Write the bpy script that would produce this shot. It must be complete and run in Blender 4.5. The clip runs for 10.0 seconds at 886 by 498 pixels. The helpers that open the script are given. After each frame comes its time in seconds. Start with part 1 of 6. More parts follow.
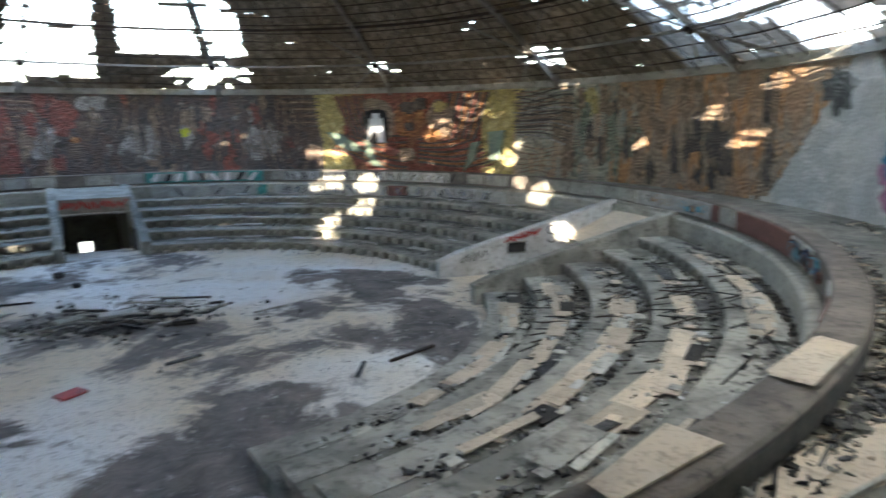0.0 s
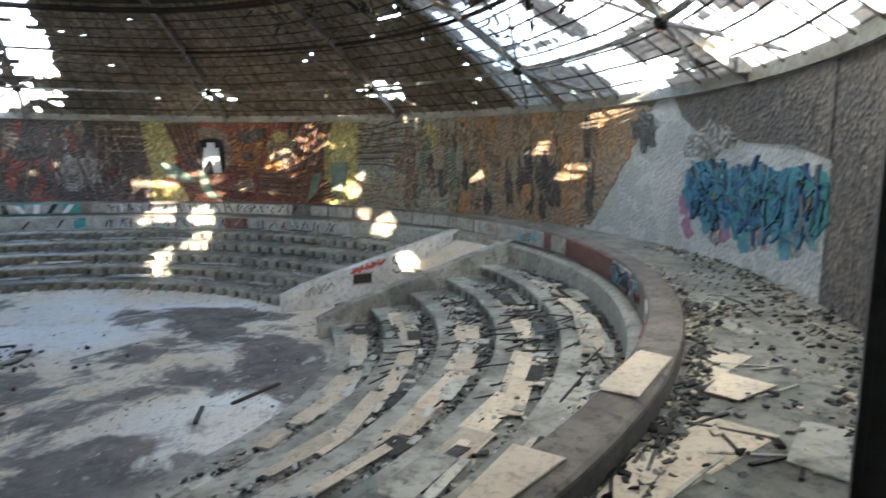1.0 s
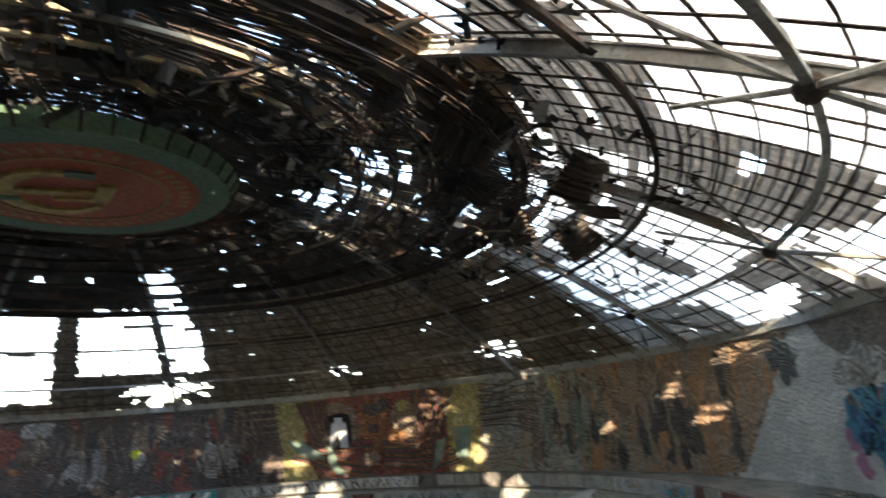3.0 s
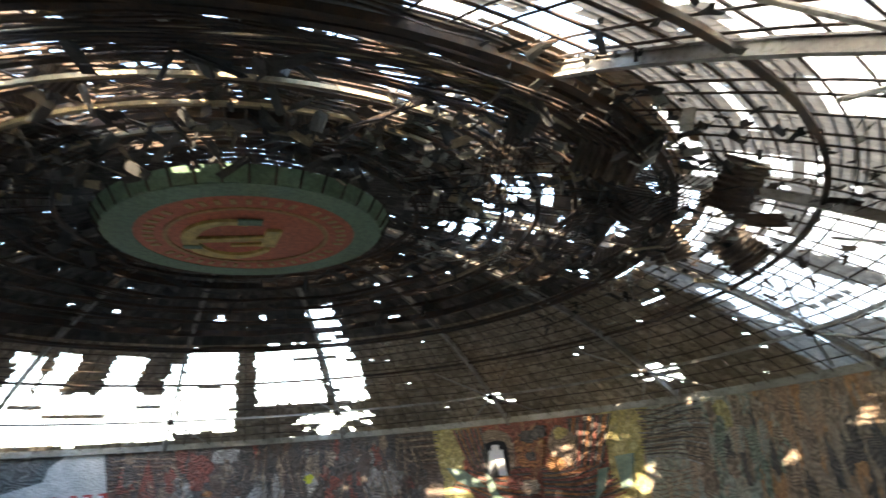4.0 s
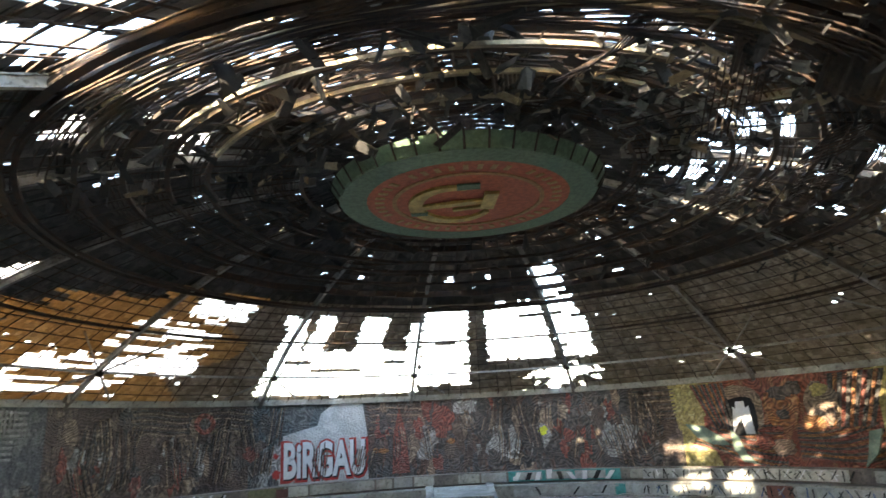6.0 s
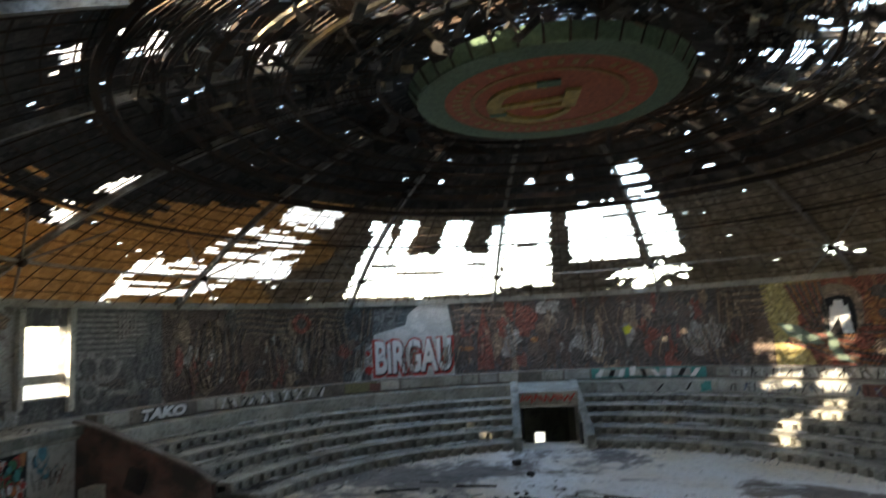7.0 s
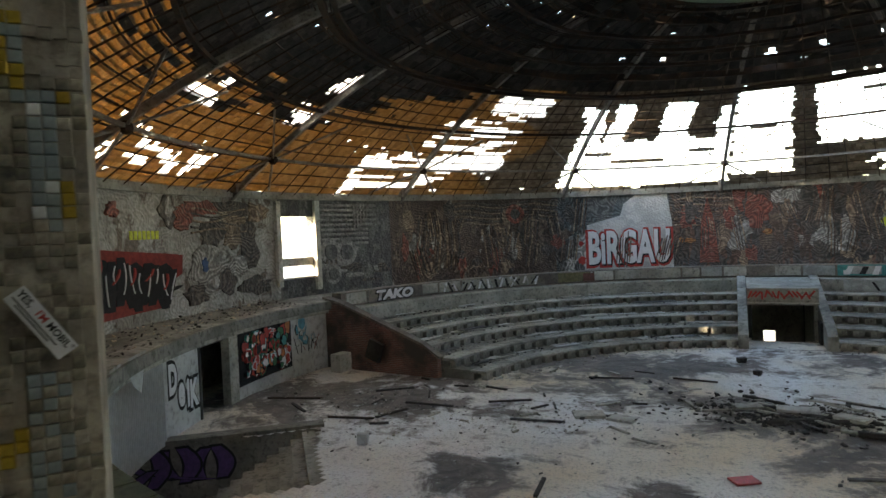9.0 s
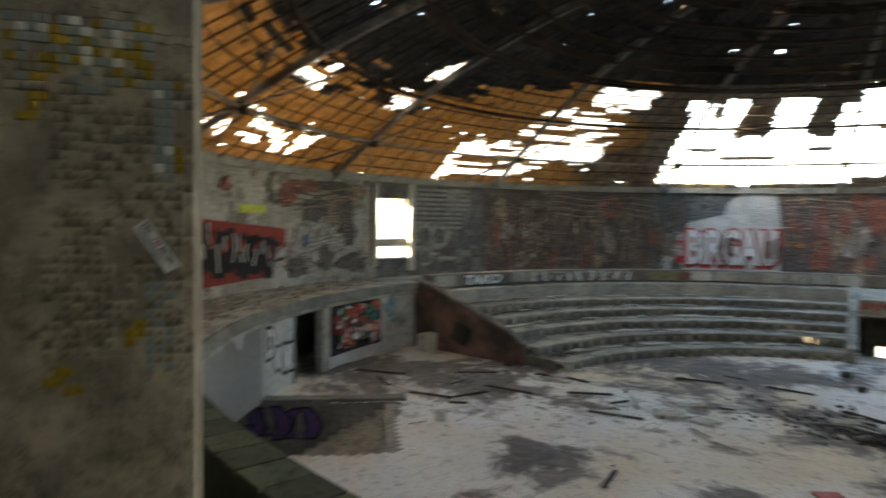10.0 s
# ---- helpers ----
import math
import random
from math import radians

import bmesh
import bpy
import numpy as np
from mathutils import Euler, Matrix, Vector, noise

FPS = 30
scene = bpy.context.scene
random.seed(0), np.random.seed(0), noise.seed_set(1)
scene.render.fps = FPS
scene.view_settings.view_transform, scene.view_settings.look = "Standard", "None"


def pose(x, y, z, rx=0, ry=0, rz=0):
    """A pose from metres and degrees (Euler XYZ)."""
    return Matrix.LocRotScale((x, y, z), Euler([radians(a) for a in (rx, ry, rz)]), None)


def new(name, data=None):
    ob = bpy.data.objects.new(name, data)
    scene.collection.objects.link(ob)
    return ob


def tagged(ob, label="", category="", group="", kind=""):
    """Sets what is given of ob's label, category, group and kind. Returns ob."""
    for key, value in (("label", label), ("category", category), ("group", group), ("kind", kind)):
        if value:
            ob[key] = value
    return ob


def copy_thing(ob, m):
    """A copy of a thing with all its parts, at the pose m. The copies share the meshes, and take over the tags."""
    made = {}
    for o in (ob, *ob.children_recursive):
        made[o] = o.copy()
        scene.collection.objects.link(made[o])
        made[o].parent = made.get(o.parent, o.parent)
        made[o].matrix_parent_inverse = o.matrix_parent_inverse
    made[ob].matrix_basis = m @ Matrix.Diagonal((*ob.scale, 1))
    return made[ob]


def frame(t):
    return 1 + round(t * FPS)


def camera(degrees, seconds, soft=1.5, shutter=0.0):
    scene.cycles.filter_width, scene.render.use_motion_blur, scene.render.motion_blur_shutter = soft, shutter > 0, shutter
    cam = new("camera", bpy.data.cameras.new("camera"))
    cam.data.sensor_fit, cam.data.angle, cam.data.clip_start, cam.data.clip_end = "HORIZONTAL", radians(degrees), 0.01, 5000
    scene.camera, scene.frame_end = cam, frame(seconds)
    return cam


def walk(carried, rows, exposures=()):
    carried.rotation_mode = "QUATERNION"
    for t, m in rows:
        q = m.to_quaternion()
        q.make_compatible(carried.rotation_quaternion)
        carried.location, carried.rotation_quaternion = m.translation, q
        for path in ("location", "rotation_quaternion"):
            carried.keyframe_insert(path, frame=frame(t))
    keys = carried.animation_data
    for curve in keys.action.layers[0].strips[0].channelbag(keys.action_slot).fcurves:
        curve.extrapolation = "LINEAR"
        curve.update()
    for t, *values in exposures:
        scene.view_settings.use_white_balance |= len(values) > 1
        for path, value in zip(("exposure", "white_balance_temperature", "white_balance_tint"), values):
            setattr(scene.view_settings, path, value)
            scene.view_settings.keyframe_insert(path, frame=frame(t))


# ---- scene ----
# seconds, stops, white balance
EXPOSURES = [(0.0, 4.15, 6500, 10), (1.0, 4.4, 6500, 10), (1.5, 4.4, 6650, 10), (2.0, 3.9, 6650, 10), (2.5, 3.42, 6650, 10), (3.0, 3.4, 6700, 10), (4.5, 4.78, 6850, 10), (5.0, 5.0, 6750, 10),
             (6.5, 3.9, 7100, 10), (7.0, 3.45, 7200, 10), (7.5, 2.98, 7300, 10), (8.0, 2.92, 7400, 10), (8.5, 3.3, 7600, 10), (9.0, 3.72, 7750, 10), (10.0, 4.05, 8200, 10)]

cam = camera(69.43, 10.0, soft=1.5, shutter=0.6)
EYE = (0.0, -20.72, 5.61)


def aim(yaw, pitch, roll, dx=0.0, dy=0.0, dz=0.0):
    # carried in one spot with a small sway: yaw to its left, pitch up, roll to its left
    return pose(EYE[0] + dx, EYE[1] + dy, EYE[2] + dz, 0, 0, yaw) @ pose(0, 0, 0, 90 + pitch) @ pose(0, 0, 0, 0, 0, roll)


walk(cam, [
    (0, aim(-26.74, -11.00, -0.45)),
    (0.5, aim(-35.71, -10.12, -0.30)),
    (1, aim(-40.75, -8.23, 0.38, -0.008, 0.03)),
    (1.5, aim(-45.00, -3.29, -0.36)),
    (2, aim(-44.00, 7.40, -3.81, 0.011, -0.04)),
    (2.5, aim(-38.04, 11.50, -4.33, 0.009, -0.032)),
    (3, aim(-31.21, 14.98, -5.06)),
    (4.5, aim(-11.07, 18.93, -4.20)),
    (5, aim(-4.33, 17.30, -3.57)),
    (6.5, aim(5.75, 13.33, -2.76)),
    (7, aim(10.39, 7.49, -2.87)),
    (7.5, aim(14.86, 4.07, -2.29, -0.04, 0.10)),
    (8, aim(19.45, 1.39, -1.60, -0.08, 0.22, 0.015)),
    (8.5, aim(25.92, -0.35, -1.82, -0.10, 0.25, 0.02)),
    (9, aim(29.60, -1.46, -2.40, -0.079, 0.114, 0.016)),
    (9.5, aim(28.74, -1.64, -1.70)),
    (10, aim(38.15, -2.39, 0.77, 0.327, -0.09, -0.05)),
], EXPOSURES)

# ---- light ----
SUN_EL, SUN_HEAD = 16.0, 33.0          # elevation; heading of the rays, clockwise from +y
world = bpy.data.worlds.new("sky")
scene.world = world
world.use_nodes = True
wn = world.node_tree
sky = wn.nodes.new("ShaderNodeTexSky")
sky.sky_type = 'NISHITA'
sky.sun_disc = False
sky.sun_elevation = radians(SUN_EL)
sky.sun_rotation = radians(180 + SUN_HEAD)
wn.links.new(sky.outputs[0], wn.nodes["Background"].inputs[0])
wn.nodes["Background"].inputs[1].default_value = 0.15
sun = new("sun", bpy.data.lights.new("sun", 'SUN'))
sun.data.energy, sun.data.angle, sun.data.color = 2.4, radians(0.5), (1.0, 0.86, 0.66)
hd = radians(SUN_HEAD)
sun_way = Vector((math.sin(hd) * math.cos(radians(SUN_EL)), math.cos(hd) * math.cos(radians(SUN_EL)), -math.sin(radians(SUN_EL))))
sun.rotation_euler = sun_way.to_track_quat("-Z", "Y").to_euler()
sun.location = (0, -60, 40)


# ---- materials ----
def shader(name, rough=0.85, metal=0.0):
    mat = bpy.data.materials.new(name)
    mat.use_nodes = True
    nt = mat.node_tree
    b = nt.nodes["Principled BSDF"]
    b.inputs["Roughness"].default_value, b.inputs["Metallic"].default_value = rough, metal
    return mat, nt, b


def node(nt, kind, **kw):
    n = nt.nodes.new(kind)
    for k, v in kw.items():
        if k in n.inputs:
            n.inputs[k].default_value = v
    return n


def coords(nt, scale=(1, 1, 1), rot=(0, 0, 0)):
    tc = nt.nodes.new("ShaderNodeTexCoord")
    mp = nt.nodes.new("ShaderNodeMapping")
    mp.inputs["Scale"].default_value = scale
    mp.inputs["Rotation"].default_value = rot
    nt.links.new(tc.outputs["Object"], mp.inputs[0])
    return mp.outputs[0]


def noise_tex(nt, vec, scale, detail=6.0, rough=0.6, dist=0.0):
    n = node(nt, "ShaderNodeTexNoise", Scale=scale, Detail=detail, Roughness=rough, Distortion=dist)
    nt.links.new(vec, n.inputs["Vector"])
    return n.outputs["Fac"]


def ramp(nt, fac, stops):
    r = nt.nodes.new("ShaderNodeValToRGB")
    el = r.color_ramp.elements
    while len(el) < len(stops):
        el.new(0.5)
    for e, (p, c) in zip(el, stops):
        e.position = p
        e.color = (*c, 1) if len(c) == 3 else c
    nt.links.new(fac, r.inputs[0])
    return r.outputs[0]


def mix(nt, fac, a, b, blend='MIX'):
    mx = nt.nodes.new("ShaderNodeMix")
    mx.data_type, mx.blend_type = 'RGBA', blend
    for val, idx in ((fac, 0), (a, 6), (b, 7)):
        if hasattr(val, "is_linked"):
            nt.links.new(val, mx.inputs[idx])
        elif idx == 0:
            mx.inputs[0].default_value = val
        else:
            mx.inputs[idx].default_value = (*val, 1)
    return mx.outputs[2]


def bump(nt, b, height, strength=0.4, dist=0.02):
    bp = node(nt, "ShaderNodeBump", Strength=strength, Distance=dist)
    nt.links.new(height, bp.inputs["Height"])
    nt.links.new(bp.outputs[0], b.inputs["Normal"])


def blotch(name, a, b_, dirt, s1=0.6, s2=9.0, lo=0.42, hi=0.6, rough=0.9, bmp=0.5, bd=0.02, metal=0.0, piece=0.0):
    """Two-scale surface: large stains, fine grain, dirt."""
    mat, nt, b = shader(name, rough, metal)
    v = coords(nt)
    n1 = noise_tex(nt, v, s1, 8, 0.62, 0.4)
    n2 = noise_tex(nt, v, s2, 8, 0.65)
    base = mix(nt, ramp(nt, n1, [(lo, (0, 0, 0)), (hi, (1, 1, 1))]), a, b_)
    col = mix(nt, ramp(nt, n2, [(0.5, (0, 0, 0)), (0.72, (1, 1, 1))]), base, dirt)
    if piece:
        oi = nt.nodes.new("ShaderNodeObjectInfo")
        sh = ramp(nt, oi.outputs["Random"], [(0, (1 - piece,) * 3), (1, (1, 1, 1))])
        col = mix(nt, 1.0, col, sh, 'MULTIPLY')
    nt.links.new(col, b.inputs["Base Color"])
    bump(nt, b, n2, bmp, bd)
    return mat


def plain(name, col, rough=0.7, metal=0.0, var=0.35, s=6.0):
    return blotch(name, col, tuple(c * (1 - var) for c in col), tuple(c * (1 - 1.5 * var) for c in col), s, s * 7, rough=rough, metal=metal, bmp=0.25, bd=0.006)


CONCRETE = blotch("concrete", (0.40, 0.39, 0.34), (0.26, 0.26, 0.225), (0.10, 0.10, 0.085), 0.9, 7)
CONCRETE_LIGHT = blotch("pale_concrete", (0.56, 0.55, 0.49), (0.40, 0.40, 0.35), (0.18, 0.18, 0.15), 1.2, 6)
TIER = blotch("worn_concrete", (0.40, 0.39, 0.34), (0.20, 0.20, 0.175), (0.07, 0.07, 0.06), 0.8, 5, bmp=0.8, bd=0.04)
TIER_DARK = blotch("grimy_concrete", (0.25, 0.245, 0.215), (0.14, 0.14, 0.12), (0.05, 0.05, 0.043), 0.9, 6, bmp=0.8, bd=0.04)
PLASTER = blotch("bare_plaster", (0.55, 0.56, 0.54), (0.42, 0.43, 0.42), (0.25, 0.24, 0.22), 0.7, 5)
STEEL = blotch("rusty_steel", (0.036, 0.028, 0.024), (0.07, 0.04, 0.024), (0.018, 0.016, 0.015), 1.5, 14, rough=0.85, metal=0.1)
# sooty boards; also the shade colour inside passage, niche, recess and hatch
DARK = blotch("soot_and_shade_board", (0.05, 0.046, 0.042), (0.025, 0.024, 0.023), (0.012, 0.012, 0.012), 0.8, 8)
BEAM = blotch("painted_beam", (0.38, 0.37, 0.33), (0.25, 0.24, 0.21), (0.12, 0.11, 0.10), 1.0, 8)
def brick_material():
    mat, nt, b = shader("sooty_red_brick", 0.9)
    tc = nt.nodes.new("ShaderNodeTexCoord")
    sp = nt.nodes.new("ShaderNodeSeparateXYZ")
    cb = nt.nodes.new("ShaderNodeCombineXYZ")
    nt.links.new(tc.outputs["Object"], sp.inputs[0])
    nt.links.new(sp.outputs[0], cb.inputs[0])
    nt.links.new(sp.outputs[2], cb.inputs[1])
    br = node(nt, "ShaderNodeTexBrick", Scale=1.0)
    br.inputs["Brick Width"].default_value, br.inputs["Row Height"].default_value, br.inputs["Mortar Size"].default_value = 0.25, 0.075, 0.008
    br.inputs["Color1"].default_value, br.inputs["Color2"].default_value, br.inputs["Mortar"].default_value = (0.22, 0.085, 0.06, 1), (0.14, 0.065, 0.05, 1), (0.26, 0.24, 0.21, 1)
    nt.links.new(cb.outputs[0], br.inputs["Vector"])
    n1 = noise_tex(nt, coords(nt), 0.8, 6, 0.6)
    col = mix(nt, ramp(nt, n1, [(0.42, (0, 0, 0)), (0.6, (1, 1, 1))]), br.outputs["Color"], (0.055, 0.045, 0.04))
    nt.links.new(col, b.inputs["Base Color"])
    bump(nt, b, br.outputs["Fac"], -0.5, 0.01)
    return mat


BRICK = brick_material()
PLY = blotch("bare_plywood", (0.72, 0.61, 0.47), (0.60, 0.51, 0.39), (0.34, 0.28, 0.21), 1.5, 12, rough=0.8, bmp=0.2, piece=0.35)
RIM_MAT = blotch("dirty_rim_concrete", (0.20, 0.175, 0.15), (0.12, 0.105, 0.092), (0.05, 0.047, 0.042), 1.4, 8, bmp=0.7, bd=0.03)
RUBBLE = blotch("charred_rubble", (0.10, 0.10, 0.10), (0.045, 0.045, 0.045), (0.25, 0.25, 0.25), 3, 12, piece=0.6)


def floor_material():
    mat, nt, b = shader("dirty_arena_floor", 0.9)
    v = coords(nt)
    big = noise_tex(nt, coords(nt, (0.9, 1.0, 1)), 0.22, 9, 0.62, 0.8)
    mid = noise_tex(nt, v, 1.1, 10, 0.72, 0.6)
    fine = noise_tex(nt, v, 14, 8, 0.7)
    pale = mix(nt, ramp(nt, noise_tex(nt, v, 0.12, 3, 0.5), [(0.42, (0, 0, 0)), (0.58, (1, 1, 1))]), (0.84, 0.87, 0.88), (0.74, 0.65, 0.51))
    mud = mix(nt, ramp(nt, mid, [(0.4, (0, 0, 0)), (0.65, (1, 1, 1))]), (0.09, 0.086, 0.083), (0.26, 0.23, 0.21))
    add = nt.nodes.new("ShaderNodeMath")
    add.operation = 'MULTIPLY_ADD'
    add.inputs[1].default_value = 0.5
    nt.links.new(mid, add.inputs[0])
    nt.links.new(big, add.inputs[2])
    # mud lies thickest round these spots
    total = add.outputs[0]
    for x, y, rad in ((-0.3, -0.4, 2.6), (-7, -2.6, 3.0), (-12.5, -3.2, 4.0), (5.4, -5, 1.6), (2, -6.3, 1.8), (-2.7, -7.3, 1.6), (-6.8, -7.4, 1.5), (6.6, -7.6, 1.8), (-6.2, 6.2, 3.4), (7.4, 1.6, 2.6), (-16.5, -3.4, 3.0), (2.0, 8.5, 2.4), (3.0, -9.4, 2.6), (-0.5, -10.0, 2.0), (7.6, -4.6, 2.2), (5.0, -2.2, 1.6), (-3.5, 5.5, 2.4)):
        ds = nt.nodes.new("ShaderNodeVectorMath")
        ds.operation = 'DISTANCE'
        ds.inputs[1].default_value = (x, y, 0)
        nt.links.new(v, ds.inputs[0])
        mr = node(nt, "ShaderNodeMapRange")
        mr.inputs[1].default_value, mr.inputs[2].default_value, mr.inputs[3].default_value, mr.inputs[4].default_value = 0, rad * 1.3, 0.17, 0
        nt.links.new(ds.outputs["Value"], mr.inputs[0])
        ad = nt.nodes.new("ShaderNodeMath")
        nt.links.new(total, ad.inputs[0])
        nt.links.new(mr.outputs[0], ad.inputs[1])
        total = ad.outputs[0]
    base = mix(nt, ramp(nt, total, [(0.78, (0, 0, 0)), (0.86, (1, 1, 1))]), pale, mud)
    # flakes and trodden dirt of a hand's width
    flake = noise_tex(nt, v, 3.2, 12, 0.82, 0.3)
    base = mix(nt, ramp(nt, flake, [(0.53, (0, 0, 0)), (0.63, (0.62,) * 3)]), base, (0.15, 0.14, 0.135))
    base = mix(nt, ramp(nt, flake, [(0.36, (0.5,) * 3), (0.44, (0, 0, 0))]), base, (0.70, 0.70, 0.68))
    col = mix(nt, ramp(nt, fine, [(0.52, (0, 0, 0)), (0.72, (0.8,) * 3)]), base, (0.10, 0.095, 0.09))
    nt.links.new(col, b.inputs["Base Color"])
    bump(nt, b, flake, 0.6, 0.05)
    return mat


FLOOR = floor_material()


def slat_material(name, a, b_, dirt, glow, through_col=(0.80, 0.53, 0.24)):
    mat, nt, b = shader(name, 0.8)
    geo = nt.nodes.new("ShaderNodeNewGeometry")
    v = coords(nt)
    n1 = noise_tex(nt, v, 0.35, 5, 0.6)
    n2 = noise_tex(nt, v, 11, 6, 0.7)
    col = mix(nt, ramp(nt, n1, [(0.4, (0, 0, 0)), (0.62, (1, 1, 1))]), a, b_)
    col = mix(nt, ramp(nt, n2, [(0.5, (0, 0, 0)), (0.7, (1, 1, 1))]), col, dirt)
    sh = ramp(nt, geo.outputs["Random Per Island"], [(0, (0.45,) * 3), (0.8, (1, 1, 1)), (1, (1.35,) * 3)])
    col = mix(nt, 1.0, col, sh, 'MULTIPLY')
    nt.links.new(col, b.inputs["Base Color"])
    bump(nt, b, n2, 0.4, 0.01)
    if glow:
        tr = nt.nodes.new("ShaderNodeBsdfTranslucent")
        tr.inputs[0].default_value = (*through_col, 1)
        ms = nt.nodes.new("ShaderNodeMixShader")
        ms.inputs[0].default_value = glow
        nt.links.new(b.outputs[0], ms.inputs[1])
        nt.links.new(tr.outputs[0], ms.inputs[2])
        nt.links.new(ms.outputs[0], nt.nodes["Material Output"].inputs[0])
    return mat


SLAT = slat_material("weathered_lath", (0.33, 0.29, 0.24), (0.22, 0.20, 0.17), (0.10, 0.092, 0.08), 0.06)
SLAT_PALE = slat_material("pale_weathered_sheet", (0.44, 0.43, 0.41), (0.30, 0.29, 0.28), (0.14, 0.135, 0.13), 0.22, (0.84, 0.81, 0.77))
# translucent sheet added in the dome's gaps to imitate bright sky
SLAT_BRIGHT = slat_material("added_sky_bright_sheet", (0.62, 0.62, 0.60), (0.52, 0.52, 0.50), (0.30, 0.30, 0.29), 0.75, (0.94, 0.94, 0.92))
SLAT_WARM = slat_material("bare_wood_lath", (0.36, 0.26, 0.14), (0.26, 0.20, 0.13), (0.11, 0.09, 0.065), 0.15)
# weathered sheet with the upper dome's shade put into its colour
SLAT_DARK = slat_material("shade_dark_roof_sheet", (0.10, 0.09, 0.08), (0.055, 0.052, 0.048), (0.022, 0.022, 0.022), 0.0)


# ---- shapes ----
def pol(r, a, z):
    a = radians(a)
    return Vector((r * math.sin(a), r * math.cos(a), z))


def lathe(profile, a0, a1, step=2.0, bm=None, caps=True):
    """A closed outline of (radius, height) swept along an arc of the hall; an end may be a function of the radius."""
    bm = bm or bmesh.new()
    f0 = a0 if callable(a0) else lambda r: a0
    f1 = a1 if callable(a1) else lambda r: a1
    span = abs(f1(17.0) - f0(17.0))
    n = max(1, int(span / step + 0.5))
    full = span > 359.9
    rows = [[bm.verts.new(pol(r, f0(r) + (f1(r) - f0(r)) * i / n, z)) for r, z in profile] for i in range(n if full else n + 1)]
    k = len(profile)
    for i in range(n):
        p, q = rows[i], rows[(i + 1) % len(rows)]
        for j in range(k):
            bm.faces.new((p[j], p[(j + 1) % k], q[(j + 1) % k], q[j]))
    if caps and not full:
        bm.faces.new(rows[0])
        bm.faces.new(rows[-1][::-1])
    bmesh.ops.recalc_face_normals(bm, faces=bm.faces)
    return bm


def box(bm, size, m=Matrix()):
    vs = bmesh.ops.create_cube(bm, size=1, matrix=m @ Matrix.Diagonal((*size, 1)))["verts"]
    return vs


def at_arc(r, a, z, tilt=0.0):
    """Frame with x along the arc, y outward, z up."""
    return Matrix.Translation(pol(r, a, z)) @ Matrix.Rotation(radians(-a), 4, 'Z') @ Matrix.Rotation(radians(tilt), 4, 'X')


def tube(bm, p, q, rad, n=6):
    d = Vector(q) - Vector(p)
    m = Matrix.Translation((Vector(p) + Vector(q)) / 2) @ d.to_track_quat("Z", "Y").to_matrix().to_4x4()
    bmesh.ops.create_cone(bm, cap_ends=True, segments=n, radius1=rad, radius2=rad, depth=d.length, matrix=m)


def mesh_of(name, bm, *mats):
    me = bpy.data.meshes.new(name)
    bm.to_mesh(me)
    bm.free()
    for mt in mats:
        me.materials.append(mt)
    return me


def thing(name, label, category, group="", kind="", bm=None, mats=(), m=None):
    ob = new(name, mesh_of(name, bm, *mats) if bm else None)
    if m is not None:
        ob.matrix_world = m
    return tagged(ob, label, category, group, kind)


def part(name, bm, material, parent, label="", m=None):
    me = bm if isinstance(bm, bpy.types.Mesh) else mesh_of(name, bm, *(material if isinstance(material, (list, tuple)) else (material,)))
    ob = new(name, me)
    ob.parent = parent
    if m is not None:
        ob.matrix_local = m
    if label:
        ob["label"] = label
    return ob


WALL_R, WALL_TOP, WALK_Z, RIM_R, RIM_TOP = 21.0, 7.45, 2.88, 18.25, 3.18
DOME_R, DOME_C = 35.0, -20.3


def dome_z(r):
    return math.sqrt(DOME_R ** 2 - r * r) + DOME_C

# ---- setting ----
bm = bmesh.new()
bmesh.ops.create_circle(bm, cap_ends=True, segments=64, radius=3000, matrix=Matrix.Translation((0, 0, -7)))
thing("ground", "dry grassy mountain top far below the hall", "ground", kind="structure", bm=bm, mats=[blotch("dry_grass", (0.40, 0.38, 0.30), (0.30, 0.29, 0.22), (0.2, 0.19, 0.15), 0.02, 0.6)])

# stair well in the stage: corner, way along the treads, way down
WELL_O, WELL_E1, WELL_E2 = Vector((-12.85, -6.28, 0)), Vector((0.70, -0.714, 0)), Vector((-0.714, -0.70, 0))
WELL_L, WELL_D = 4.4, 5.4


FAR_AXIS, FAR_HALF = -4.9, 1.86


def in_ramp(x, y):
    a = radians(FAR_AXIS)
    return abs(x * math.cos(a) - y * math.sin(a)) < 1.42 and 12.4 < x * math.sin(a) + y * math.cos(a) < 20.95


def in_well(x, y):
    d = Vector((x, y, 0)) - WELL_O
    return 0 < d.dot(WELL_E1) < WELL_L and 0 < d.dot(WELL_E2) < WELL_D


# arena floor, a little uneven, open over the stair well
bm = bmesh.new()
cell = 0.22
nx = int(44 / cell)
verts = {}
for i in range(nx):
    for j in range(nx):
        x, y = -22 + (i + 0.5) * cell, -22 + (j + 0.5) * cell
        if math.hypot(x, y) > 20.9 or in_well(x, y) or in_ramp(x, y):
            continue
        q = []
        for di, dj in ((0, 0), (1, 0), (1, 1), (0, 1)):
            k = (i + di, j + dj)
            if k not in verts:
                X, Y = -22 + k[0] * cell, -22 + k[1] * cell
                verts[k] = bm.verts.new((X, Y, 0.03 * noise.noise((X * 0.7, Y * 0.7, 3)) + 0.025 * noise.noise((X * 2, Y * 2, 8))))
            q.append(verts[k])
        bm.faces.new(q)
thing("floor", "wide pale arena floor stained with mud and soot", "floor", kind="structure", bm=bm, mats=[FLOOR])

